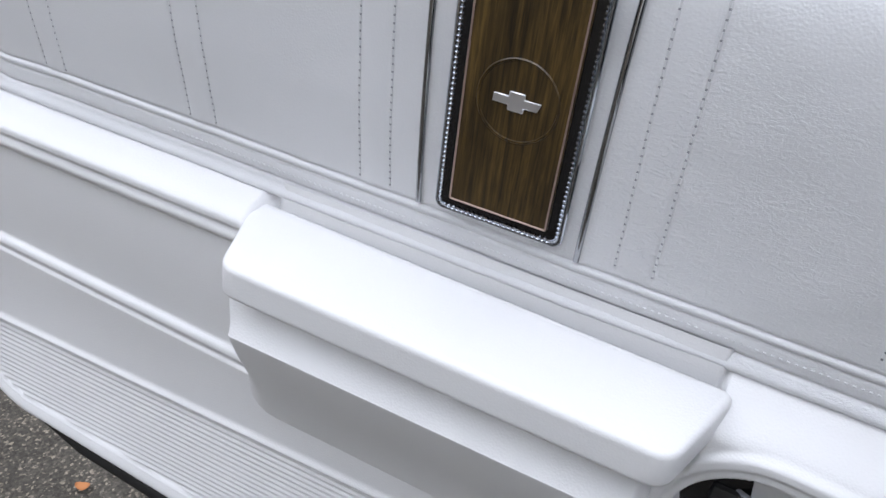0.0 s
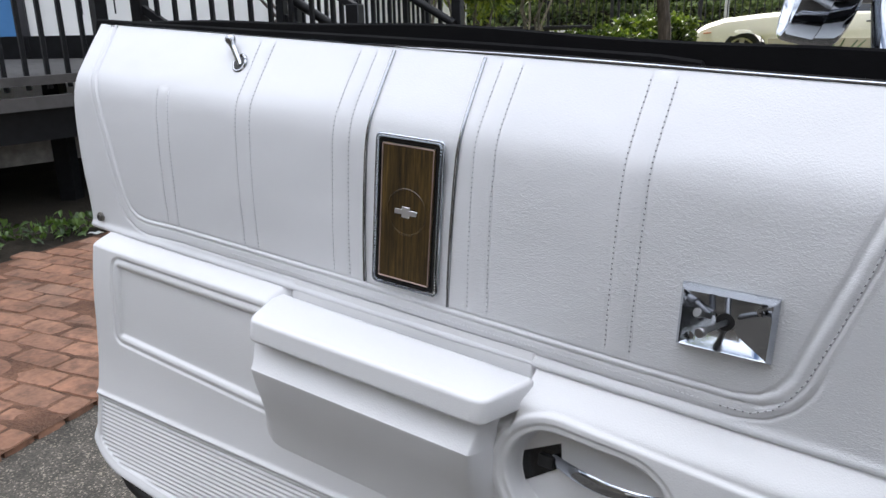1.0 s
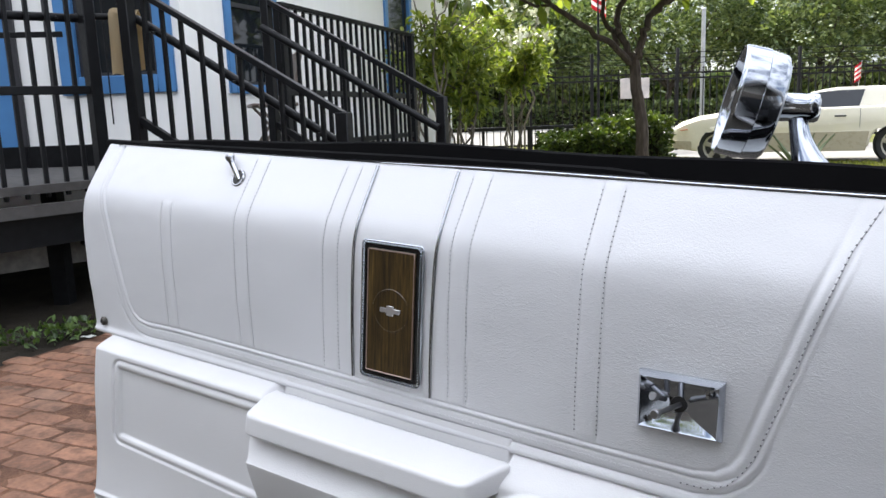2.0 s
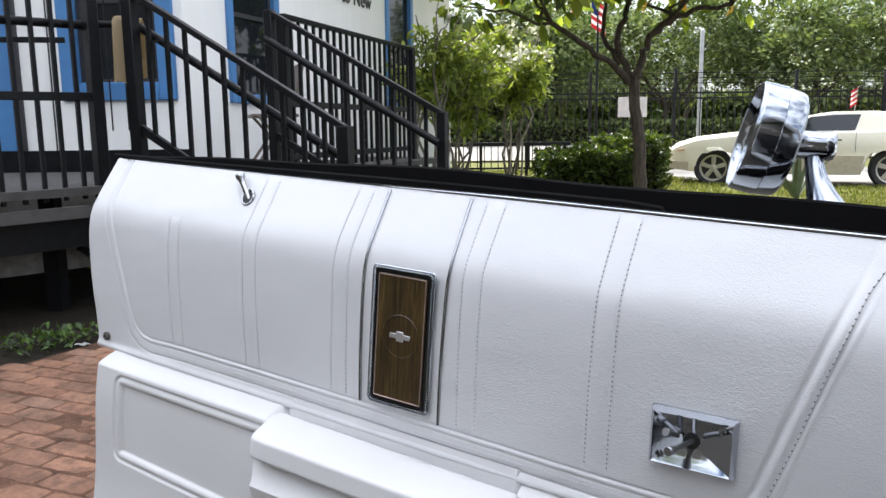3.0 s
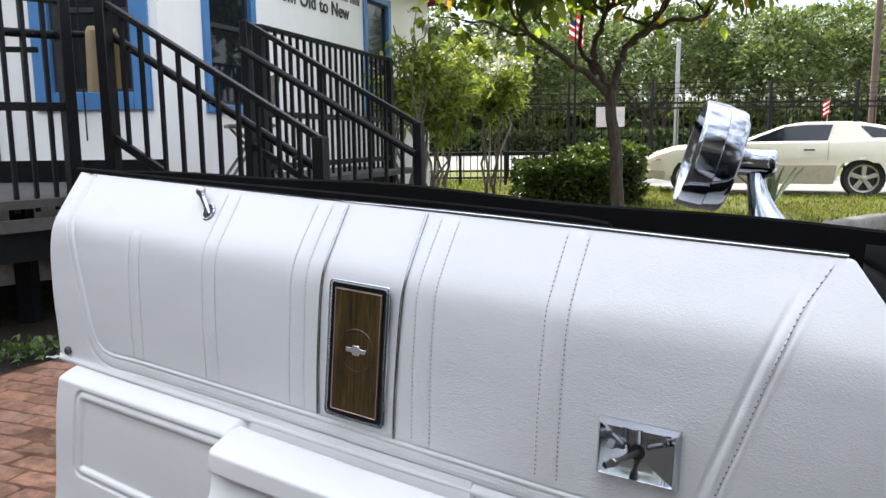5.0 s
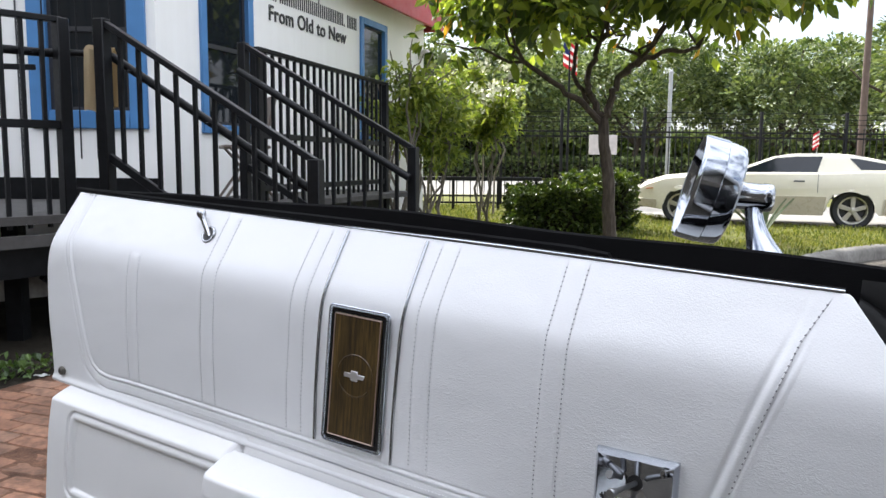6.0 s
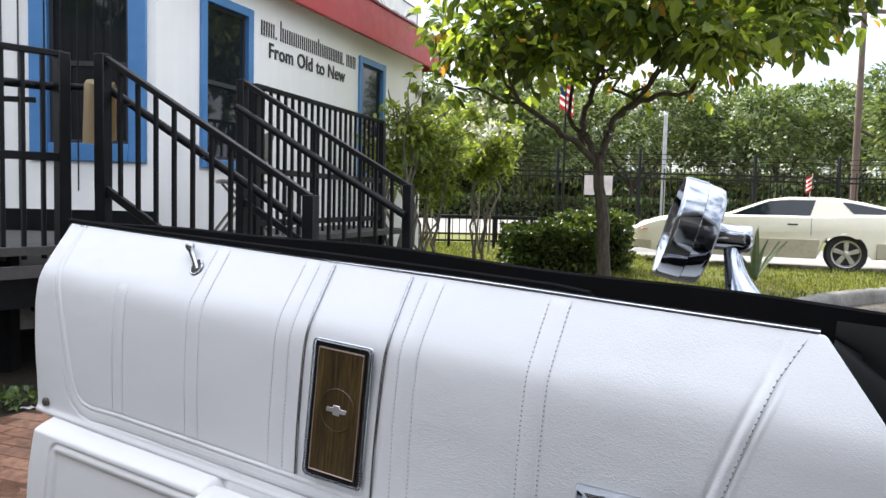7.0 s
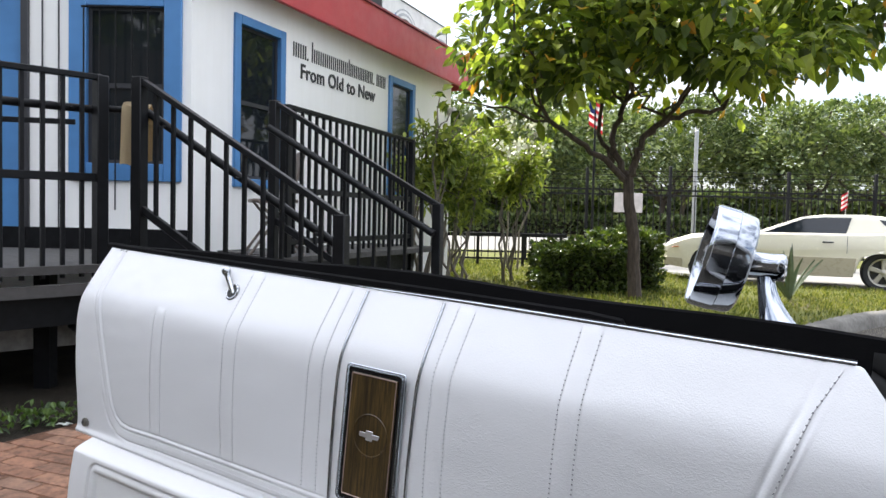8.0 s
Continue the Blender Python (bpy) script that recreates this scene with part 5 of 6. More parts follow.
def leaf_mesh(name, places, ways, size, material, width=0.5, fold=0.18, droop=0.25, jitter=0.35):
    """Many leaves in one mesh: five points each, folded along the midrib."""
    n = len(places)
    P = np.asarray(places, float)
    D = np.asarray(ways, float)
    D = D + rng.normal(0, jitter, D.shape)
    D /= np.linalg.norm(D, axis=1)[:, None]
    U = rng.normal(0, 0.5, D.shape) + np.array([0, 0, 1.0])
    S = np.cross(D, U)
    S /= np.linalg.norm(S, axis=1)[:, None] + 1e-9
    N = np.cross(S, D)
    L = size * rng.uniform(0.65, 1.25, n)[:, None]
    Wd = L * width * 0.5
    base = P
    mid = P + D * L * 0.5 - N * L * 0.02
    tip = P + D * L - np.array([0, 0, 1.0]) * L * droop * 0.5 - N * L * 0.06
    le = P + D * L * 0.45 + S * Wd + N * Wd * fold
    ri = P + D * L * 0.45 - S * Wd + N * Wd * fold
    le2 = P + D * L * 0.78 + S * Wd * 0.7 + N * Wd * fold - np.array([0, 0, 1.0]) * L * droop * 0.25
    ri2 = P + D * L * 0.78 - S * Wd * 0.7 + N * Wd * fold - np.array([0, 0, 1.0]) * L * droop * 0.25
    V = np.stack([base, le, le2, tip, ri2, ri, mid], 1).reshape(-1, 3)
    o = np.arange(n)[:, None] * 7
    F = np.concatenate([o + np.array([0, 6, 1]), o + np.array([1, 6, 2]), o + np.array([2, 6, 3]), o + np.array([3, 6, 4]), o + np.array([4, 6, 5]), o + np.array([5, 6, 0])])
    me = bpy.data.meshes.new(name)
    me.from_pydata(V.tolist(), [], F.tolist())
    me.materials.append(material)
    me.update()
    return me


def in_ball(n):
    v = rng.normal(size=(n, 3))
    v /= np.linalg.norm(v, axis=1)[:, None]
    return v * rng.uniform(0, 1, (n, 1)) ** (1 / 3)


def limb(bm, p, q, r0, r1, wob=0.06, n=7):
    p, q = Vector(p), Vector(q)
    pts, rad = [], []
    for k in range(n):
        f = k / (n - 1)
        o = Vector(rng.normal(0, wob, 3)) * math.sin(math.pi * f)
        pts.append(p.lerp(q, f) + o)
        rad.append(r0 + (r1 - r0) * f)
    tube(pts, rad, 8, bm)
    return pts


# broad-leaved tree behind the hedge
tree = thing("tree", YARD @ pose(2.34, 9.7, 0.10), "broad-leaved tree with forked trunk and sunlit green crown", "tree")
bm = bmesh.new()
limb(bm, (0.17, 0, 0), (0.10, 0, 0.95), 0.092, 0.076, 0.018)
limb(bm, (0.10, 0, 0.92), (0.02, 0.0, 1.60), 0.076, 0.067, 0.012)
tips = []
for way, r in ((((0.02, 0, 1.54), (-0.30, -0.1, 1.82), (-0.62, -0.2, 2.00), (-1.05, -0.3, 2.26)), 0.046), (((0.02, 0, 1.57), (-0.14, 0.1, 1.92), (-0.14, 0.2, 2.2), (0.02, 0.3, 2.6)), 0.052), (((0.03, 0, 1.55), (0.11, 0, 1.82), (0.19, -0.05, 2.12), (0.45, -0.1, 2.35)), 0.056), (((0.17, -0.05, 2.10), (0.48, -0.05, 2.33), (0.80, 0.0, 2.46), (1.25, 0.1, 2.52)), 0.040), (((-0.16, 0.1, 1.8), (-0.30, 0.4, 2.2), (-0.2, 0.7, 2.7)), 0.034)):
    rr = r
    for p, q in zip(way, way[1:]):
        limb(bm, p, q, rr, rr * 0.86, 0.018, 6)
        rr *= 0.86
    q = way[-1]
    for k in range(4):
        e = Vector(q) + Vector((rng.normal(0, 0.5) + q[0] * 0.4, rng.normal(0, 0.7) + q[1] * 0.4, abs(rng.normal(0.9, 0.4))))
        limb(bm, q, e, rr * 0.7, 0.008, 0.08)
        tips.append(e)
part("trunk", bm, BARK, tree, "grey-brown forked trunk")
centres = []
for e in tips:
    centres.append(np.array(e))
want = 355
while len(centres) < want:
    c = in_ball(1)[0] * np.array([2.75, 2.2, 1.45]) + np.array([0.45, 0.0, 3.55])
    low = np.interp(c[0], [-2.3, -1.8, -1.0, 0.0, 1.0, 1.7, 2.3, 3.2], [2.70, 2.35, 2.55, 2.98, 2.72, 2.80, 3.05, 3.35]) + 0.32 * noise.noise(Vector((c[0] * 0.9, c[1] * 0.9, 0)))
    edge = noise.noise(Vector(tuple(c * 0.9)))
    if c[2] > low and edge > -0.16:
        centres.append(c)
pl, wy = [], []
for c in centres:
    k = int(rng.integers(16, 30))
    o = in_ball(k) * np.array([0.38, 0.38, 0.26])
    pl.append(c + o)
    w = o * 2.6 + np.array([0, 0, -0.08])
    wy.append(w)
crown = new("crown", leaf_mesh("crown", np.concatenate(pl), np.concatenate(wy), 0.195, LEAF_BIG, 0.62, 0.2, 0.45))
crown.parent = tree

# clipped hedge at its foot
def hedge_block(name, x0, x1, y0, y1, z1, n, m, label, size=0.06, mat_=None):
    th = thing(name, m, label, "hedge")
    # Plain near-black box; the shade between the leaves is in its colour.
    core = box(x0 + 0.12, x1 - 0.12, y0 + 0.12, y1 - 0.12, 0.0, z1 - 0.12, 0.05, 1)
    part("core", core, SHADED_SOIL, th, "plain box core with the inner shade in its colour")
    P, D = [], []
    areas = [(x1 - x0) * z1 * 1.6, (x1 - x0) * (y1 - y0) * 1.3, (y1 - y0) * z1, (y1 - y0) * z1]
    tot = sum(areas)
    for k, a in enumerate(areas):
        c = int(n * a / tot)
        u, v, d = rng.random(c), rng.random(c), np.abs(rng.normal(0, 0.05, c))
        bulge = np.array([0.15 * noise.noise(Vector((uu * 4 + k * 9, vv * 4, 0))) - 0.10 * (abs(2 * uu - 1) ** 6 + abs(2 * vv - 1) ** 6 * (k == 1)) + 0.03 * noise.noise(Vector((uu * 16, vv * 16, k))) for uu, vv in zip(u, v)])
        d = d - bulge
        if k == 0:
            p = np.stack([x0 + (x1 - x0) * u, y0 + d, z1 * v], 1)
            w = np.tile([0, -1.0, 0.5], (c, 1))
        elif k == 1:
            p = np.stack([x0 + (x1 - x0) * u, y0 + (y1 - y0) * v, z1 - d], 1)
            w = np.tile([0, -0.2, 1.0], (c, 1))
        else:
            xx = x0 + d if k == 2 else x1 - d
            p = np.stack([xx, y0 + (y1 - y0) * u, z1 * v], 1)
            w = np.tile([-1.0 if k == 2 else 1.0, 0, 0.5], (c, 1))
        P.append(p)
        D.append(w)
    ob = new("leaves", leaf_mesh(name + "_leaves", np.concatenate(P), np.concatenate(D), size, mat_ or LEAF_HEDGE, 0.6, 0.2, 0.2, 0.8))
    ob.parent = th
    return th


hedge_block("hedge", -0.97, 0.30, -0.62, 0.60, 0.66, 6500, YARD @ pose(2.30, 10.86, 0.13), "clipped green hedge at the foot of the tree", 0.075)
hedge_block("hedge", -0.46, 0.50, -0.3, 0.75, 0.84, 3500, YARD @ pose(2.66, 10.95, 0.13), "taller clipped green hedge beside the trunk", 0.075)


# flowering shrubs by the building's corner
def shrub(x, y, h, spread, stems, n, label, flowers=0, seed=0, leaf=0.16, low=0.5):
    th = thing("shrub", YARD @ pose(x, y, 0.10), label, "shrub", "shrubs by the building")
    bm = bmesh.new()
    P, D = [], []
    fl = []
    for s in range(stems):
        a = 2 * math.pi * s / stems + rng.random()
        base = (0.10 * math.cos(a), 0.10 * math.sin(a), 0)
        top = (spread * 0.8 * math.cos(a) * rng.uniform(0.3, 1), spread * 0.8 * math.sin(a) * rng.uniform(0.3, 1), h * rng.uniform(0.62, 0.85))
        limb(bm, base, top, 0.022, 0.012, 0.06)
        for k in range(3):
            e = np.array(top) + np.array([rng.normal(0, spread * 0.4), rng.normal(0, spread * 0.4), rng.uniform(0.0, h * 0.22)])
            limb(bm, top, e, 0.012, 0.006, 0.03, 5)
            for f in range(3):
                c = np.array(top) * (1 - f / 2.5) + e * (f / 2.5) if f < 3 else e
                c = c + rng.normal(0, spread * 0.12, 3) - np.array([0, 0, (h * (1 - low)) * 0.25 * f / 2])
                k2 = max(6, 2 * n // (stems * 9))
                o = in_ball(k2) * spread * 0.32
                P.append(c + o)
                D.append(o * 3 + np.array([0, 0, 0.15]))
            if flowers:
                fl.append(e)
    part("stalk", bm, BARK_PALE, th, "pale bare stems")
    ob = new("leaves", leaf_mesh("shrub_leaves", np.concatenate(P), np.concatenate(D), leaf, LEAF_SHRUB, 0.34, 0.15, 0.35, 0.5))
    ob.parent = th
    if fl and flowers:
        q = np.concatenate([np.array(e) + in_ball(flowers) * 0.12 + np.array([0, -0.16, 0.24]) for e in fl])
        fo = new("blossom", leaf_mesh("blossom", q, rng.normal(size=q.shape) + np.array([0, 0, 1.0]), 0.075, PETAL, 0.8, 0.1, 0.0, 0.6))
        fo.parent = th
        tagged(fo, "white flower clusters", kind="stuff")
    return th


shrub(-0.16, 9.1, 2.35, 0.42, 7, 380, "leggy green shrub beside the white wall", 0, leaf=0.15)
shrub(0.20, 10.4, 2.0, 0.55, 6, 700, "yellow-green shrub by the building's corner", 0, leaf=0.14)
shrub(1.05, 12.0, 2.30, 0.50, 4, 680, "white-flowering shrub on the lawn", 20, leaf=0.15)
shrub(0.10, 13.3, 3.2, 0.7, 4, 640, "tall green shrub behind the building's corner", 0, leaf=0.17)
shrub(1.35, 14.5, 3.6, 0.6, 2, 420, "slim green shrub before the fence", 0, leaf=0.16)

# agave on the lawn
ag = thing("agave", YARD @ pose(4.72, 10.2, 0.13), "grey-green agave with pointed leaves", "agave")
AGM = plain("agave_leaf", (0.12, 0.16, 0.09), 0.6, vary=0.3)
for k in range(9):
    a = 2 * math.pi * k / 9 + 0.4 * rng.random()
    ln = rng.uniform(0.55, 0.82)
    lean = rng.uniform(0.08, 0.80)
    bm = bmesh.new()
    loops = []
    for f in np.linspace(0, 1, 7):
        r = ln * f
        w = 0.050 * (1 - f) ** 0.6 * (0.6 + 1.2 * f * (1 - f) * 2) + 0.001
        x, z = r * math.sin(lean) + 0.10 * f * f, r * math.cos(lean)
        loops.append([bm.verts.new((x, -w, z + w * 0.5)), bm.verts.new((x + 0.006, 0, z - 0.004)), bm.verts.new((x, w, z + w * 0.5)), bm.verts.new((x + 0.010, 0, z - 0.014))])
    for p, q in zip(loops, loops[1:]):
        for i in range(4):
            bm.faces.new((p[i], p[(i + 1) % 4], q[(i + 1) % 4], q[i]))
    ob = part("leaf", bm, AGM, ag)
    ob.matrix_local = pose(0, 0, 0, 0, 0, math.degrees(a))

# weeds along the paving and grass on the lawn
wp = []
for k in range(34):
    f = rng.random()
    c = np.array([-2.98 - 0.42 * rng.random() ** 1.8 - 0.12 * f, -0.4 + 2.9 * f, 0.02])
    wp.append(c)
P, D = [], []
for c in wp:
    k = 26
    o = in_ball(k) * np.array([0.11, 0.11, 0.045]) + np.array([0, 0, 0.035])
    P.append(c + o)
    D.append(o * 3 + np.array([0, 0, 0.4]))
wd = new("weeds", leaf_mesh("weeds", np.concatenate(P), np.concatenate(D), 0.050, LEAF_WEED, 0.5, 0.2, 0.3, 0.4))
tagged(wd, "low green weeds along the brick paving", "weeds", kind="stuff")


def inside(x, y, poly):
    r = False
    for (ax, ay), (bx, by) in zip(poly, poly[1:] + poly[:1]):
        if (ay > y) != (by > y) and x < (bx - ax) * (y - ay) / (by - ay) + ax:
            r = not r
    return r


gp = []
while len(gp) < 26000:
    x, y = rng.uniform(-0.8, 9.5), 7.0 + 10.5 * rng.random() ** 1.3
    if inside(x, y, LAWN) and noise.noise(Vector((x * 0.8, y * 0.8, 0))) + 0.35 * rng.normal() > -0.25:
        gp.append((x, y, 0.13))
gp = np.array(gp)
ga = leaf_mesh("grass", gp, np.tile([0, 0, 1.0], (len(gp), 1)) + rng.normal(0, 0.35, (len(gp), 3)), 0.075, GRASS, 0.22, 0.1, 0.2, 0.2)
go = new("grass", ga)
go.matrix_world = YARD
tagged(go, "short sunlit lawn grass in patches", "grass", kind="stuff")

# ---- trees across the street ----
def far_tree(x, y, h, w, n, label, trunk=2.4, size=0.23):
    th = thing("tree", YARD @ pose(x, y, 0.16), label, "tree", "trees across the street")
    bm = bmesh.new()
    limb(bm, (0, 0, 0), (0.2, 0, trunk), 0.28, 0.2, 0.1)
    for k in range(7):
        e = (rng.normal(0, w * 0.45), rng.normal(0, w * 0.3), trunk + rng.uniform(0.6, h - trunk - 0.8))
        limb(bm, (0.2, 0, trunk), e, 0.15, 0.05, 0.2)
    part("trunk", bm, BARK, th, "dark trunk and limbs")
    P, D = [], []
    # rounded lobes, leafy on their upper shells, with shaded gaps between them
    lobes = int(w * 5)
    each = int(n * 4.2) // lobes
    for k in range(lobes):
        c = in_ball(1)[0]
        c = c / max(0.2, np.linalg.norm(c)) * (0.45 + 0.5 * rng.random()) * np.array([w, w * 0.75, (h - trunk) * 0.42]) + np.array([0, 0, trunk + (h - trunk) * 0.48])
        c[2] += 0.4 * noise.noise(Vector((c[0] * 0.4 + x, c[1] * 0.4, 0)))
        o = rng.normal(size=(each, 3)) + np.array([0, -0.15, 0.45])
        o /= np.linalg.norm(o, axis=1)[:, None]
        o = o * rng.uniform(0.66, 1.08, (each, 1)) * rng.uniform(1.2, 2.3) * np.array([1.0, 1.0, 0.74])
        P.append(c + o)
        D.append(o * 1.5 + np.array([0, 0, 0.2]))
    cr = new("crown", leaf_mesh("far_crown", np.concatenate(P), np.concatenate(D), size, LEAF_FAR, 0.6, 0.2, 0.3, 0.5))
    cr.parent = th
    return th


for x, y, h, w, n, tr in ((-3, 52, 10.0, 6.0, 2800, 3.4), (6.5, 50, 9.2, 5.8, 3000, 3.2), (15.2, 53, 10.3, 6.6, 3400, 3.3), (24, 50, 9.4, 6.2, 3200, 3.1), (33, 56, 10.6, 6.6, 3000, 3.3), (28.3, 41, 9.6, 3.6, 2400, 3.4), (41, 53, 11.4, 6.4, 2800, 3.3), (10, 66, 11.8, 8.0, 2800, 4.0), (22, 70, 12.0, 8.0, 2600, 4.0), (-9, 66, 12.0, 8.6, 2400, 4.0), (0, 74, 12.4, 8.6, 2400, 4.0), (38, 72, 12.6, 8.6, 2400, 4.0)):
    far_tree(x, y, h, w * 1.12, n, "spreading dark-green street tree in sunlight", tr - 1.1, 0.33)
for x, y, h in ((-9, -11, 9.5), (-3.5, -10, 8.5), (2.5, -11, 9.5), (8, -10, 9.0)):
    behind = far_tree(0, 0, h, 3.6, 1500, "leafy dark-green tree behind the added wall", 2.4, 0.30)
    behind.matrix_world = pose(x, y, 0.0)
    behind["group"] = "trees behind the shop"
hedge_block("hedge", -24, 34, -0.8, 0.8, 1.10, 9000, YARD @ pose(12, 49.0, 0.16), "long dark-green hedge across the street", 0.40, LEAF_FAR)
# Dark belt added to stand in for the shade under the street trees.
hedge_block("hedge", -50, 16, -2.5, 2.5, 6.2, 9000, YARD @ pose(8, 90.0, 0.16), "far leafy belt standing in for shade under the trees", 1.2, LEAF_HEDGE)
hedge_block("hedge", 0, 60, -2.5, 2.5, 4.4, 8000, YARD @ pose(23, 100.0, 0.16), "far low belt of green shrubs", 1.2, LEAF_FAR)


# ---- boundary fence, poles and low rail ----
def bar_mesh(name, w, h, material):
    bm = box(-w / 2, w / 2, -w / 2, w / 2, 0, h)
    me = bpy.data.meshes.new(name)
    bm.to_mesh(me)
    bm.free()
    me.materials.append(material)
    return me


fence = thing("fence", YARD @ pose(0, 18.2, 0.05), "black steel picket fence with barbed strands", "fence")
pk = bar_mesh("picket", 0.019, 1.92, FENCE)
sp = bpy.data.meshes.new("finial")
bm = bmesh.new()
bmesh.ops.create_icosphere(bm, subdivisions=1, radius=0.026)
bm.to_mesh(sp)
bm.free()
sp.materials.append(FENCE)
x = -1.2
k = 0
while x < 14.6:
    ob = new("picket", pk)
    ob.parent = fence
    ob.location = (x, 0, 0)
    ob = new("finial", sp)
    ob.parent = fence
    ob.location = (x, 0, 1.95)
    x += 0.165
for z in (0.28, 1.72, 1.84):
    part("rail", box(-1.2, 14.6, -0.02, 0.02, z - 0.02, z + 0.02), FENCE, fence)
for x in (-0.6, 2.0, 3.45, 5.45, 8.3, 10.4, 12.5, 14.4):
    part("post", box(x - 0.034, x + 0.034, -0.034, 0.034, 0, 2.35 if x != 5.45 else 2.42, 0.006, 1), FENCE, fence)
for z in (2.06, 2.18, 2.30):
    part("strand", tube([(-1.2 + 15.8 * k / 40, 0.012 * math.sin(k * 1.7), z - 0.012 * math.sin(k * 0.9)) for k in range(41)], 0.008, 5), FENCE, fence, "thin barbed strand")
board_thing = thing("notice_board", YARD @ pose(4.44, 18.13, 1.34), "plain grey notice board on the fence, shade in its colour", "sign")
# The grey holds the shade on the board's near face.
part("panel", box(-0.34, 0.34, -0.012, 0.012, 0.0, 0.47, 0.004, 1), plain("shaded_board", (0.50, 0.46, 0.45), 0.7, vary=0.2, scale=6), board_thing)
for x in (-0.28, 0.28):
    part("hanger", box(x - 0.012, x + 0.012, -0.004, 0.05, 0.40, 0.46), FENCE, board_thing)
low_rail = thing("low_rail", YARD @ pose(0, 15.9, 0.13), "low black metal rail at the lawn's edge", "rail")
part("top_bar", box(-0.4, 2.62, -0.04, 0.04, 0.62, 0.70, 0.008, 1), FENCE, low_rail)
for x in (-0.2, 0.75, 1.7, 2.5):
    part("post", box(x - 0.03, x + 0.03, -0.03, 0.03, -0.02, 0.62), FENCE, low_rail)
part("lower_bar", box(-0.4, 2.55, -0.02, 0.02, 0.14, 0.18), FENCE, low_rail)
pole = thing("sign_pole", YARD @ pose(6.31, 19.0, 0.05), "plain galvanised steel pole by the fence", "pole")
part("shaft", rod((0, 0, 0), (0, 0, 3.35), 0.054, 0.050, 14), GALV, pole)
part("cap", lathe([(0.058, 3.34), (0.058, 3.37), (0.025, 3.40)], 14), GALV, pole)
up = thing("utility_pole", YARD @ pose(14.83, 25.0, 0.05), "tall brown timber utility pole with a crossarm", "pole")
part("shaft", rod((0, 0, 0), (0, 0, 7.95), 0.135, 0.085, 14), BROWN_POLE, up)
part("crossarm", box(-1.2, 1.2, -0.06, 0.06, 7.62, 7.74), BROWN_POLE, up)
part("lamp_arm", tube([(-0.2, 0, 7.8), (-1.0, 0, 7.95), (-1.7, 0, 7.8)], 0.03, 8), GALV, up)
fp = thing("flag_pole", YARD @ pose(3.40, 17.2, 0.05), "slim dark flag pole with a red striped flag", "flag pole")
part("shaft", rod((0, 0, 0), (0, 0, 4.3), 0.032, 0.022, 10), FENCE, fp)


def flag(parent, x, z, w, h, m, n=7):
    """Hanging striped cloth with a blue corner, rippled."""
    cloth = new("flag")
    cloth.parent = parent
    cloth.matrix_local = m
    for k in range(n):
        bm = bmesh.new()
        loops = []
        for i in range(9):
            f = i / 8
            y = 0.10 * w * math.sin(6 * f + 1)
            sag = -0.55 * w * f
            loops.append([bm.verts.new((x + w * f * 0.75, y, z + sag - h * k / n)), bm.verts.new((x + w * f * 0.75, y, z + sag - h * (k + 1) / n))])
        for a, b in zip(loops, loops[1:]):
            bm.faces.new((a[0], a[1], b[1], b[0]))
        bmesh.ops.solidify(bm, geom=list(bm.faces), thickness=0.004)
        part("stripe", bm, FLAG_RED if k % 2 == 0 else FLAG_WHITE, cloth, "red stripe" if k % 2 == 0 else "white stripe")
    bm = bmesh.new()
    loops = []
    for i in range(5):
        f = i / 10
        y = 0.10 * w * math.sin(6 * f + 1) - 0.008
        loops.append([bm.verts.new((x + w * f * 0.75, y, z - 0.55 * w * f)), bm.verts.new((x + w * f * 0.75, y, z - 0.55 * w * f - h * 0.5))])
    for a, b in zip(loops, loops[1:]):
        bm.faces.new((a[0], a[1], b[1], b[0]))
    bmesh.ops.solidify(bm, geom=list(bm.faces), thickness=0.004)
    part("canton", bm, FLAG_BLUE, cloth, "blue corner")
    return cloth


flag(fp, -0.14, 3.86, 0.42, 0.60, Matrix())

# ---- parked car ----
# car frame: x from nose to tail, y to the far side, z up
A, B = Vector((4.545, 12.9)), Vector((6.988, 11.9))
dirn = (B - A).normalized()
WBASE = (B - A).length
CAR = YARD @ Matrix(((dirn.x, -dirn.y, 0, A.x), (dirn.y, dirn.x, 0, A.y), (0, 0, 1, 0.10), (0, 0, 0, 1)))
car = thing("car", CAR, "cream two-door coupe with taupe sills and tinted windows", "car")
K = WBASE / 2.565
R_T = 0.315


def side(x, z):
    return (x * K, z)


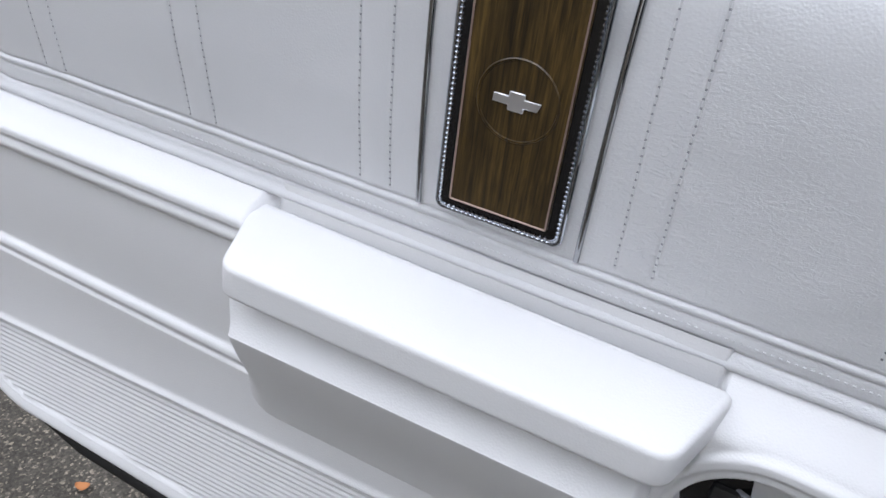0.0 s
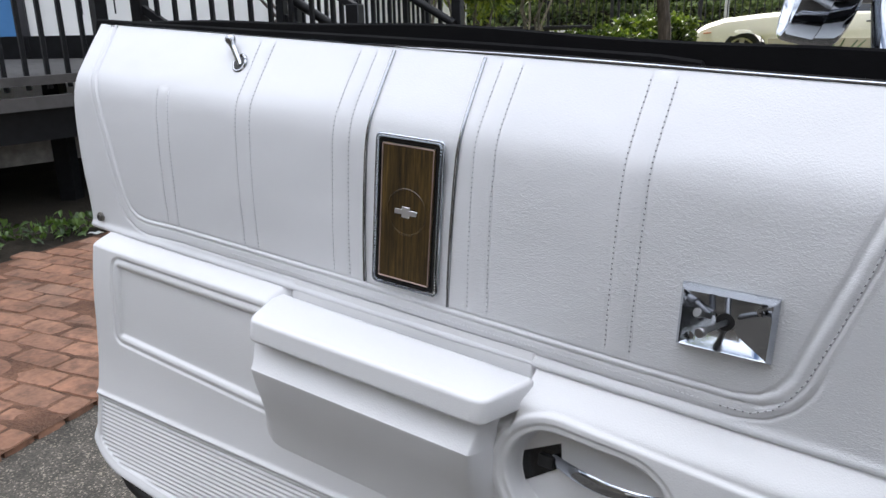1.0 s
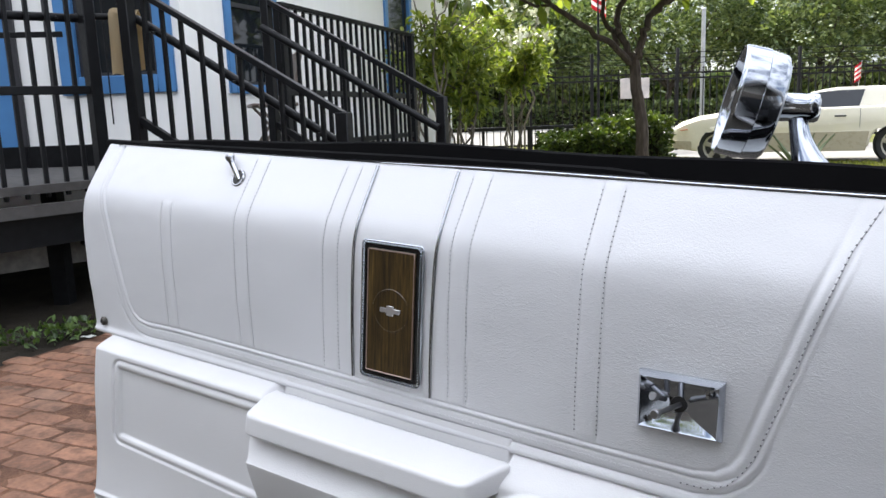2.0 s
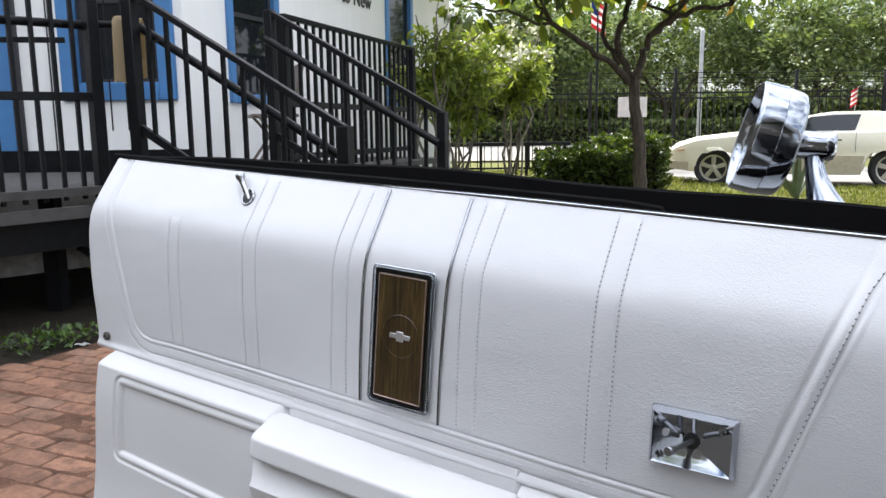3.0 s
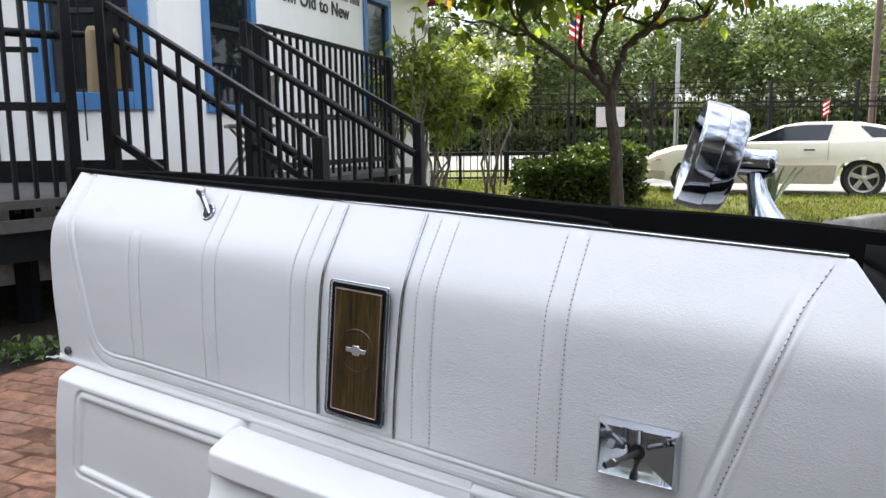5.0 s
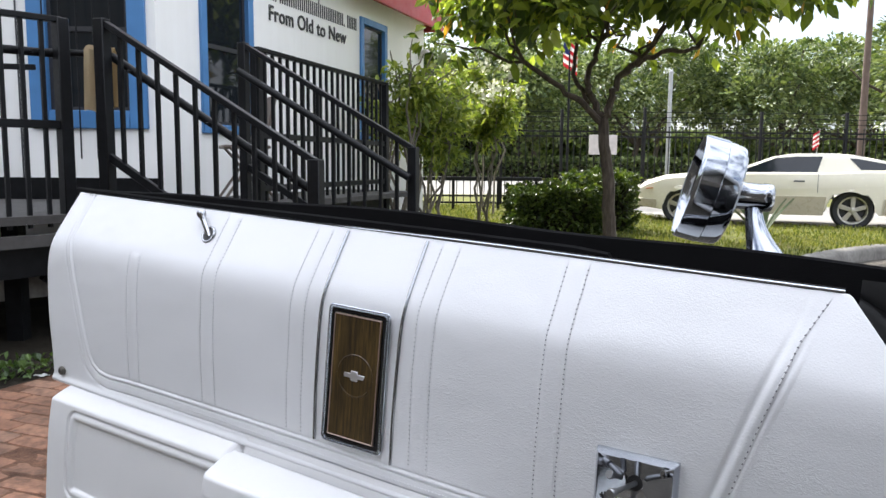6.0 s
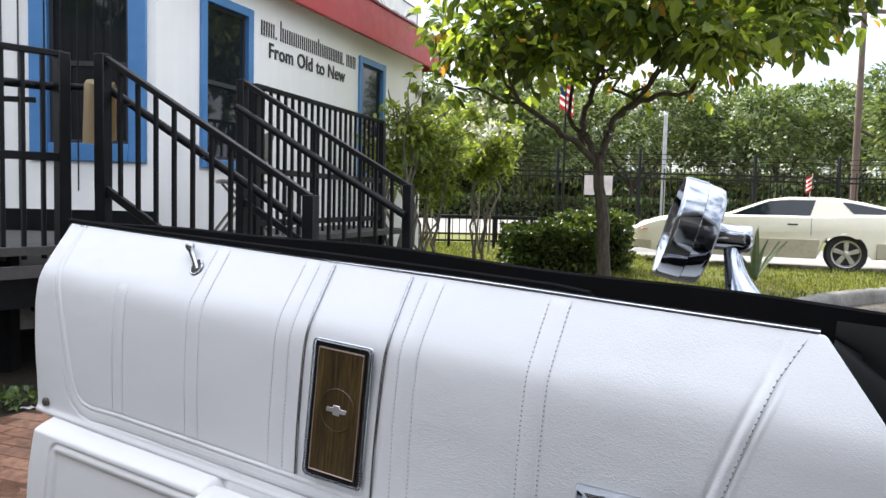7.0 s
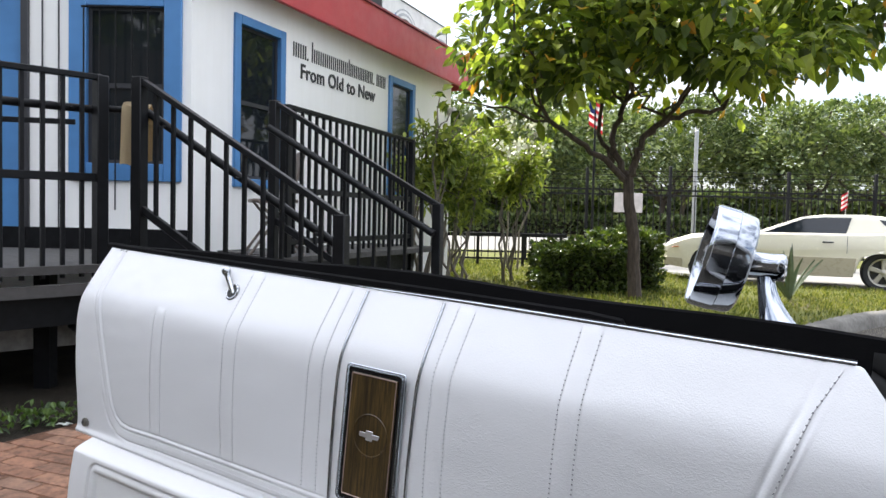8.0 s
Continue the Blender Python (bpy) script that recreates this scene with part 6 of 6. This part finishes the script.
def car_body():
    """Lower body: lofted across its width from the side outline, with wheel arches cut as arcs."""
    top = [(-0.98, 0.52), (-0.96, 0.62), (-0.80, 0.70), (-0.30, 0.80), (0.30, 0.87), (0.72, 0.90), (1.5, 0.915), (2.3, 0.92), (2.75, 0.95), (3.2, 0.96), (3.62, 0.97), (3.80, 0.96), (3.84, 0.80), (3.86, 0.55), (3.80, 0.32)]
    low = []
    for cx in (2.565, 0.0):
        r = 0.375
        for k in range(13):
            a = math.pi * k / 12
            low.append((cx + r * math.cos(a), 0.30 + r * math.sin(a)))
    outline = top + [(3.4, 0.26), (3.0, 0.24)] + low[:13] + [(2.1, 0.22), (0.45, 0.22)] + low[13:] + [(-0.45, 0.25), (-0.90, 0.30)]
    outline = [(x * 0.70 - 0.04 if x < -0.40 else x, z) for x, z in outline]
    bm = bmesh.new()
    loops = []
    for y, inset, drop in ((-0.02, 0.10, 0.06), (0.0, 0.035, 0.022), (0.05, 0.0, 0.0), (0.88, -0.03, -0.035), (1.71, 0.0, 0.0), (1.76, 0.035, 0.022), (1.78, 0.10, 0.06)):
        row = []
        for x, z in outline:
            cx = 1.45
            f = 1 - inset * 0.5
            bow = 0.035 if 0.35 < z < 0.75 else 0.0
            yy = y - bow if y < 0.5 else (y + bow if y > 1.2 else y)
            nose = 0.10 * smooth_step(-0.2, -0.98, x)
            yy = yy + nose * (0.88 - y) / 0.88 * 1.2
            zz = z - (drop if z > 0.6 else 0.0)
            row.append(bm.verts.new((((x - cx) * f + cx) * K, yy, zz)))
        loops.append(row)
    n = len(outline)
    for a, b in zip(loops, loops[1:]):
        for k in range(n):
            bm.faces.new((a[k], a[(k + 1) % n], b[(k + 1) % n], b[k]))
    bm.faces.new(loops[0])
    bm.faces.new(loops[-1])
    return part("body", bm, CREAM, car, "cream painted body", 35)


car_body()


def slab(pts, y, depth, material, name, label=""):
    return part(name, prism([side(*p) for p in pts], depth, "y", y, 0.004, 1), material, car, label)


# greenhouse as a tapered block
bm = bmesh.new()
base = [(0.52, 0.86), (0.78, 0.90), (3.60, 0.95)]
gl_lo = [(0.72, 0.89), (1.48, 1.19), (1.75, 1.225), (2.25, 1.23), (2.55, 1.205), (3.15, 1.08), (3.62, 0.955)]
loops = []
xs_house = list(np.linspace(0.72, 3.62, 44))
for y in (0.06, 0.10, 0.14, 0.18, 0.21, 0.235, 0.26, 0.32, 0.88, 1.44, 1.50, 1.525, 1.55, 1.58, 1.62, 1.66, 1.70):
    cap = 0.86 + (min(y, 1.76 - y) - 0.06) / 0.45
    loops.append([bm.verts.new((x * K, y, min(float(np.interp(x, [p[0] for p in gl_lo], [p[1] for p in gl_lo])), cap))) for x in xs_house])
for a, b in zip(loops, loops[1:]):
    for i in range(len(xs_house) - 1):
        bm.faces.new((a[i], a[i + 1], b[i + 1], b[i]))
part("roof", bm, CREAM, car, "cream roof and pillars", 50)


def on_house(x, z, out=0.006):
    """A point on the near flank of the greenhouse, at x and height z."""
    return (x * K, 0.06 + 0.45 * (z - 0.86) - out, z)


def pane_on_house(pts, name, label):
    bm = bmesh.new()
    bm.faces.new([bm.verts.new(on_house(x, z)) for x, z in pts])
    bmesh.ops.triangulate(bm, faces=bm.faces)
    bmesh.ops.subdivide_edges(bm, edges=bm.edges, cuts=3, use_grid_fill=True)
    for v in bm.verts:
        q = on_house(v.co.x / K, v.co.z)
        v.co.y = q[1]
    bmesh.ops.solidify(bm, geom=list(bm.faces), thickness=-0.004)
    return part(name, bm, TINT, car, label)


pane_on_house([(0.86, 0.912), (1.43, 1.148), (1.75, 1.175), (2.12, 1.175), (2.04, 0.915)], "side_window", "dark tinted side window")
pane_on_house([(2.50, 1.15), (2.62, 1.14), (3.30, 1.005), (3.05, 0.965), (2.66, 0.965)], "quarter_window", "dark tinted rear quarter glass")
# sills, trim, details on the near flank
slab([(0.42, 0.225), (2.14, 0.225), (2.18, 0.53), (0.38, 0.53)], -0.070, 0.03, TAUPE, "sill_panel", "taupe lower sill")
slab([(-0.69, 0.31), (-0.40, 0.27), (-0.39, 0.42), (-0.70, 0.44)], -0.0, 0.03, TAUPE, "front_skirt", "taupe front skirt")
slab([(2.98, 0.26), (3.75, 0.32), (3.80, 0.50), (2.98, 0.50)], -0.068, 0.03, TAUPE, "rear_skirt", "taupe rear skirt")
slab([(1.70, 0.76), (1.86, 0.76), (1.86, 0.785), (1.70, 0.785)], -0.046, 0.012, LETTER, "door_handle", "black door handle")
# Dark strip laid on the flank; it paints the shade in the gap.
slab([(2.045, 0.26), (2.052, 0.26), (2.052, 0.90), (2.045, 0.90)], -0.052, 0.012, LETTER, "door_gap", "raised dark strip for the shaded door gap")
slab([(-0.58, 0.60), (-0.46, 0.61), (-0.46, 0.63), (-0.58, 0.62)], -0.02, 0.03, plain("amber_marker", (0.55, 0.22, 0.10), 0.3), "marker_lamp", "amber marker lamp")
slab([(3.60, 0.97), (3.88, 0.985), (3.88, 1.01), (3.60, 1.0)], 0.05, 1.66, CREAM, "spoiler", "cream tail spoiler")


def wheel(x):
    w = new("wheel")
    w.parent = car
    w.matrix_local = pose(x * K, 0.02, R_T, 90, 0, 0)
    part("tyre", lathe([(0.20, -0.01), (0.235, 0.03), (0.29, 0.045), (0.312, 0.025), (R_T, 0.0), (R_T, -0.15), (0.20, -0.17)], 36, cap=False), TYRE, w, "black tyre")
    part("rim", lathe([(0.215, 0.0), (0.222, 0.022), (0.205, 0.018), (0.195, -0.03), (0.19, -0.05)], 32, cap=False), ALLOY, w, "alloy rim")
    part("hub", lathe([(0.05, -0.02), (0.05, 0.012), (0.03, 0.02)], 18), ALLOY, w, "alloy hub")
    for k in range(5):
        a = 2 * math.pi * k / 5 + 0.3
        bm = box(0.03, 0.20, -0.032, 0.032, -0.02, 0.010, 0.008, 1)
        for v in bm.verts:
            if v.co.x > 0.1:
                v.co.y *= 1.25
        s = part("spoke", bm, ALLOY, w)
        s.matrix_local = Matrix.Rotation(a, 4, "Z")
    part("brake", lathe([(0.19, -0.06), (0.19, -0.08)], 24), LETTER, w, "dark brake disc")


wheel(0.0)
wheel(2.565)
cf = new("car_flag")
cf.parent = car
part("staff", rod((2.02 * K, 0.20, 1.19), (2.05 * K, 0.18, 1.62), 0.006, None, 6), SIGN_WHITE, cf)
flag(car, 0.0, 0.0, 0.12, 0.26, Matrix.Translation((2.045 * K, 0.18, 1.60)) @ Matrix.Rotation(math.pi, 4, "Z"))

# ---- brick paving pieces ----
def worn_brick(hx, hy, seed):
    """A paver with a chipped, uneven rim and a slightly hollowed top."""
    nx, ny = max(3, round(hx / 0.02)), 3
    bm = bmesh.new()
    rim = [(-1 + 2 * k / nx, -1) for k in range(nx)] + [(1, -1 + 2 * k / ny) for k in range(ny)]
    rim += [(1 - 2 * k / nx, 1) for k in range(nx)] + [(-1, 1 - 2 * k / ny) for k in range(ny)]
    loops = []
    for inset, z in ((0.0, -0.03), (0.0, 0.013), (0.0035, 0.0195), (0.024, 0.0205)):
        loop = []
        for u, w in rim:
            n = noise.noise(Vector((u * 2.3 + seed * 7.1, w * 1.9, seed))) + 0.6 * noise.noise(Vector((u * 6 + seed, w * 5, seed * 3.3)))
            cut = inset + (0.0 if z < 0 else 0.0048 * max(0.0, n + 0.10))
            corner_cut = 0.004 if abs(u) == 1 and abs(w) == 1 else 0.0
            loop.append(bm.verts.new((u * (hx - cut - corner_cut), w * (hy - cut - corner_cut), z + 0.0014 * n)))
        loops.append(loop)
    for a, b in zip(loops, loops[1:]):
        for k in range(len(rim)):
            q = (k + 1) % len(rim)
            bm.faces.new((a[k], a[q], b[q], b[k]))
    bm.faces.new(loops[-1])
    return bm


bk = []
for v in range(8):
    bm = worn_brick(0.1025, 0.0496, v + 1)
    me = bpy.data.meshes.new("brick")
    bmesh.ops.recalc_face_normals(bm, faces=bm.faces)
    bm.to_mesh(me)
    bm.free()
    me.materials.append(BRICK)
    sharp(me, 30)
    bk.append(me)
for r in range(-6, 20):
    shift = 0.104 if r % 2 else 0.0
    for c in range(9):
        x = -0.10 - 0.207 * c - shift
        y = 0.10 * r + 0.05
        if x < -1.95:
            continue
        spot = PAVING @ Vector((x, y, 0))
        if spot.x < paving_edge(spot.y) + 0.06:
            continue
        ob = new("brick", bk[int(rng.integers(8))])
        ob.parent = paving
        ob.location = (x, y, 0.001 + rng.normal(0, 0.002))
        ob.rotation_euler = (rng.normal(0, 0.014), rng.normal(0, 0.012), rng.normal(0, 0.012) + (math.pi if rng.random() < 0.5 else 0))
half = bpy.data.meshes.new("half_brick")
bm = worn_brick(0.048, 0.0492, 12)
bmesh.ops.recalc_face_normals(bm, faces=bm.faces)
bm.to_mesh(half)
bm.free()
half.materials.append(BRICK)
for r in range(-6, 20):
    if r % 2:
        ob = new("brick", half)
        ob.parent = paving
        ob.location = (-0.049, 0.10 * r + 0.05, 0.001)
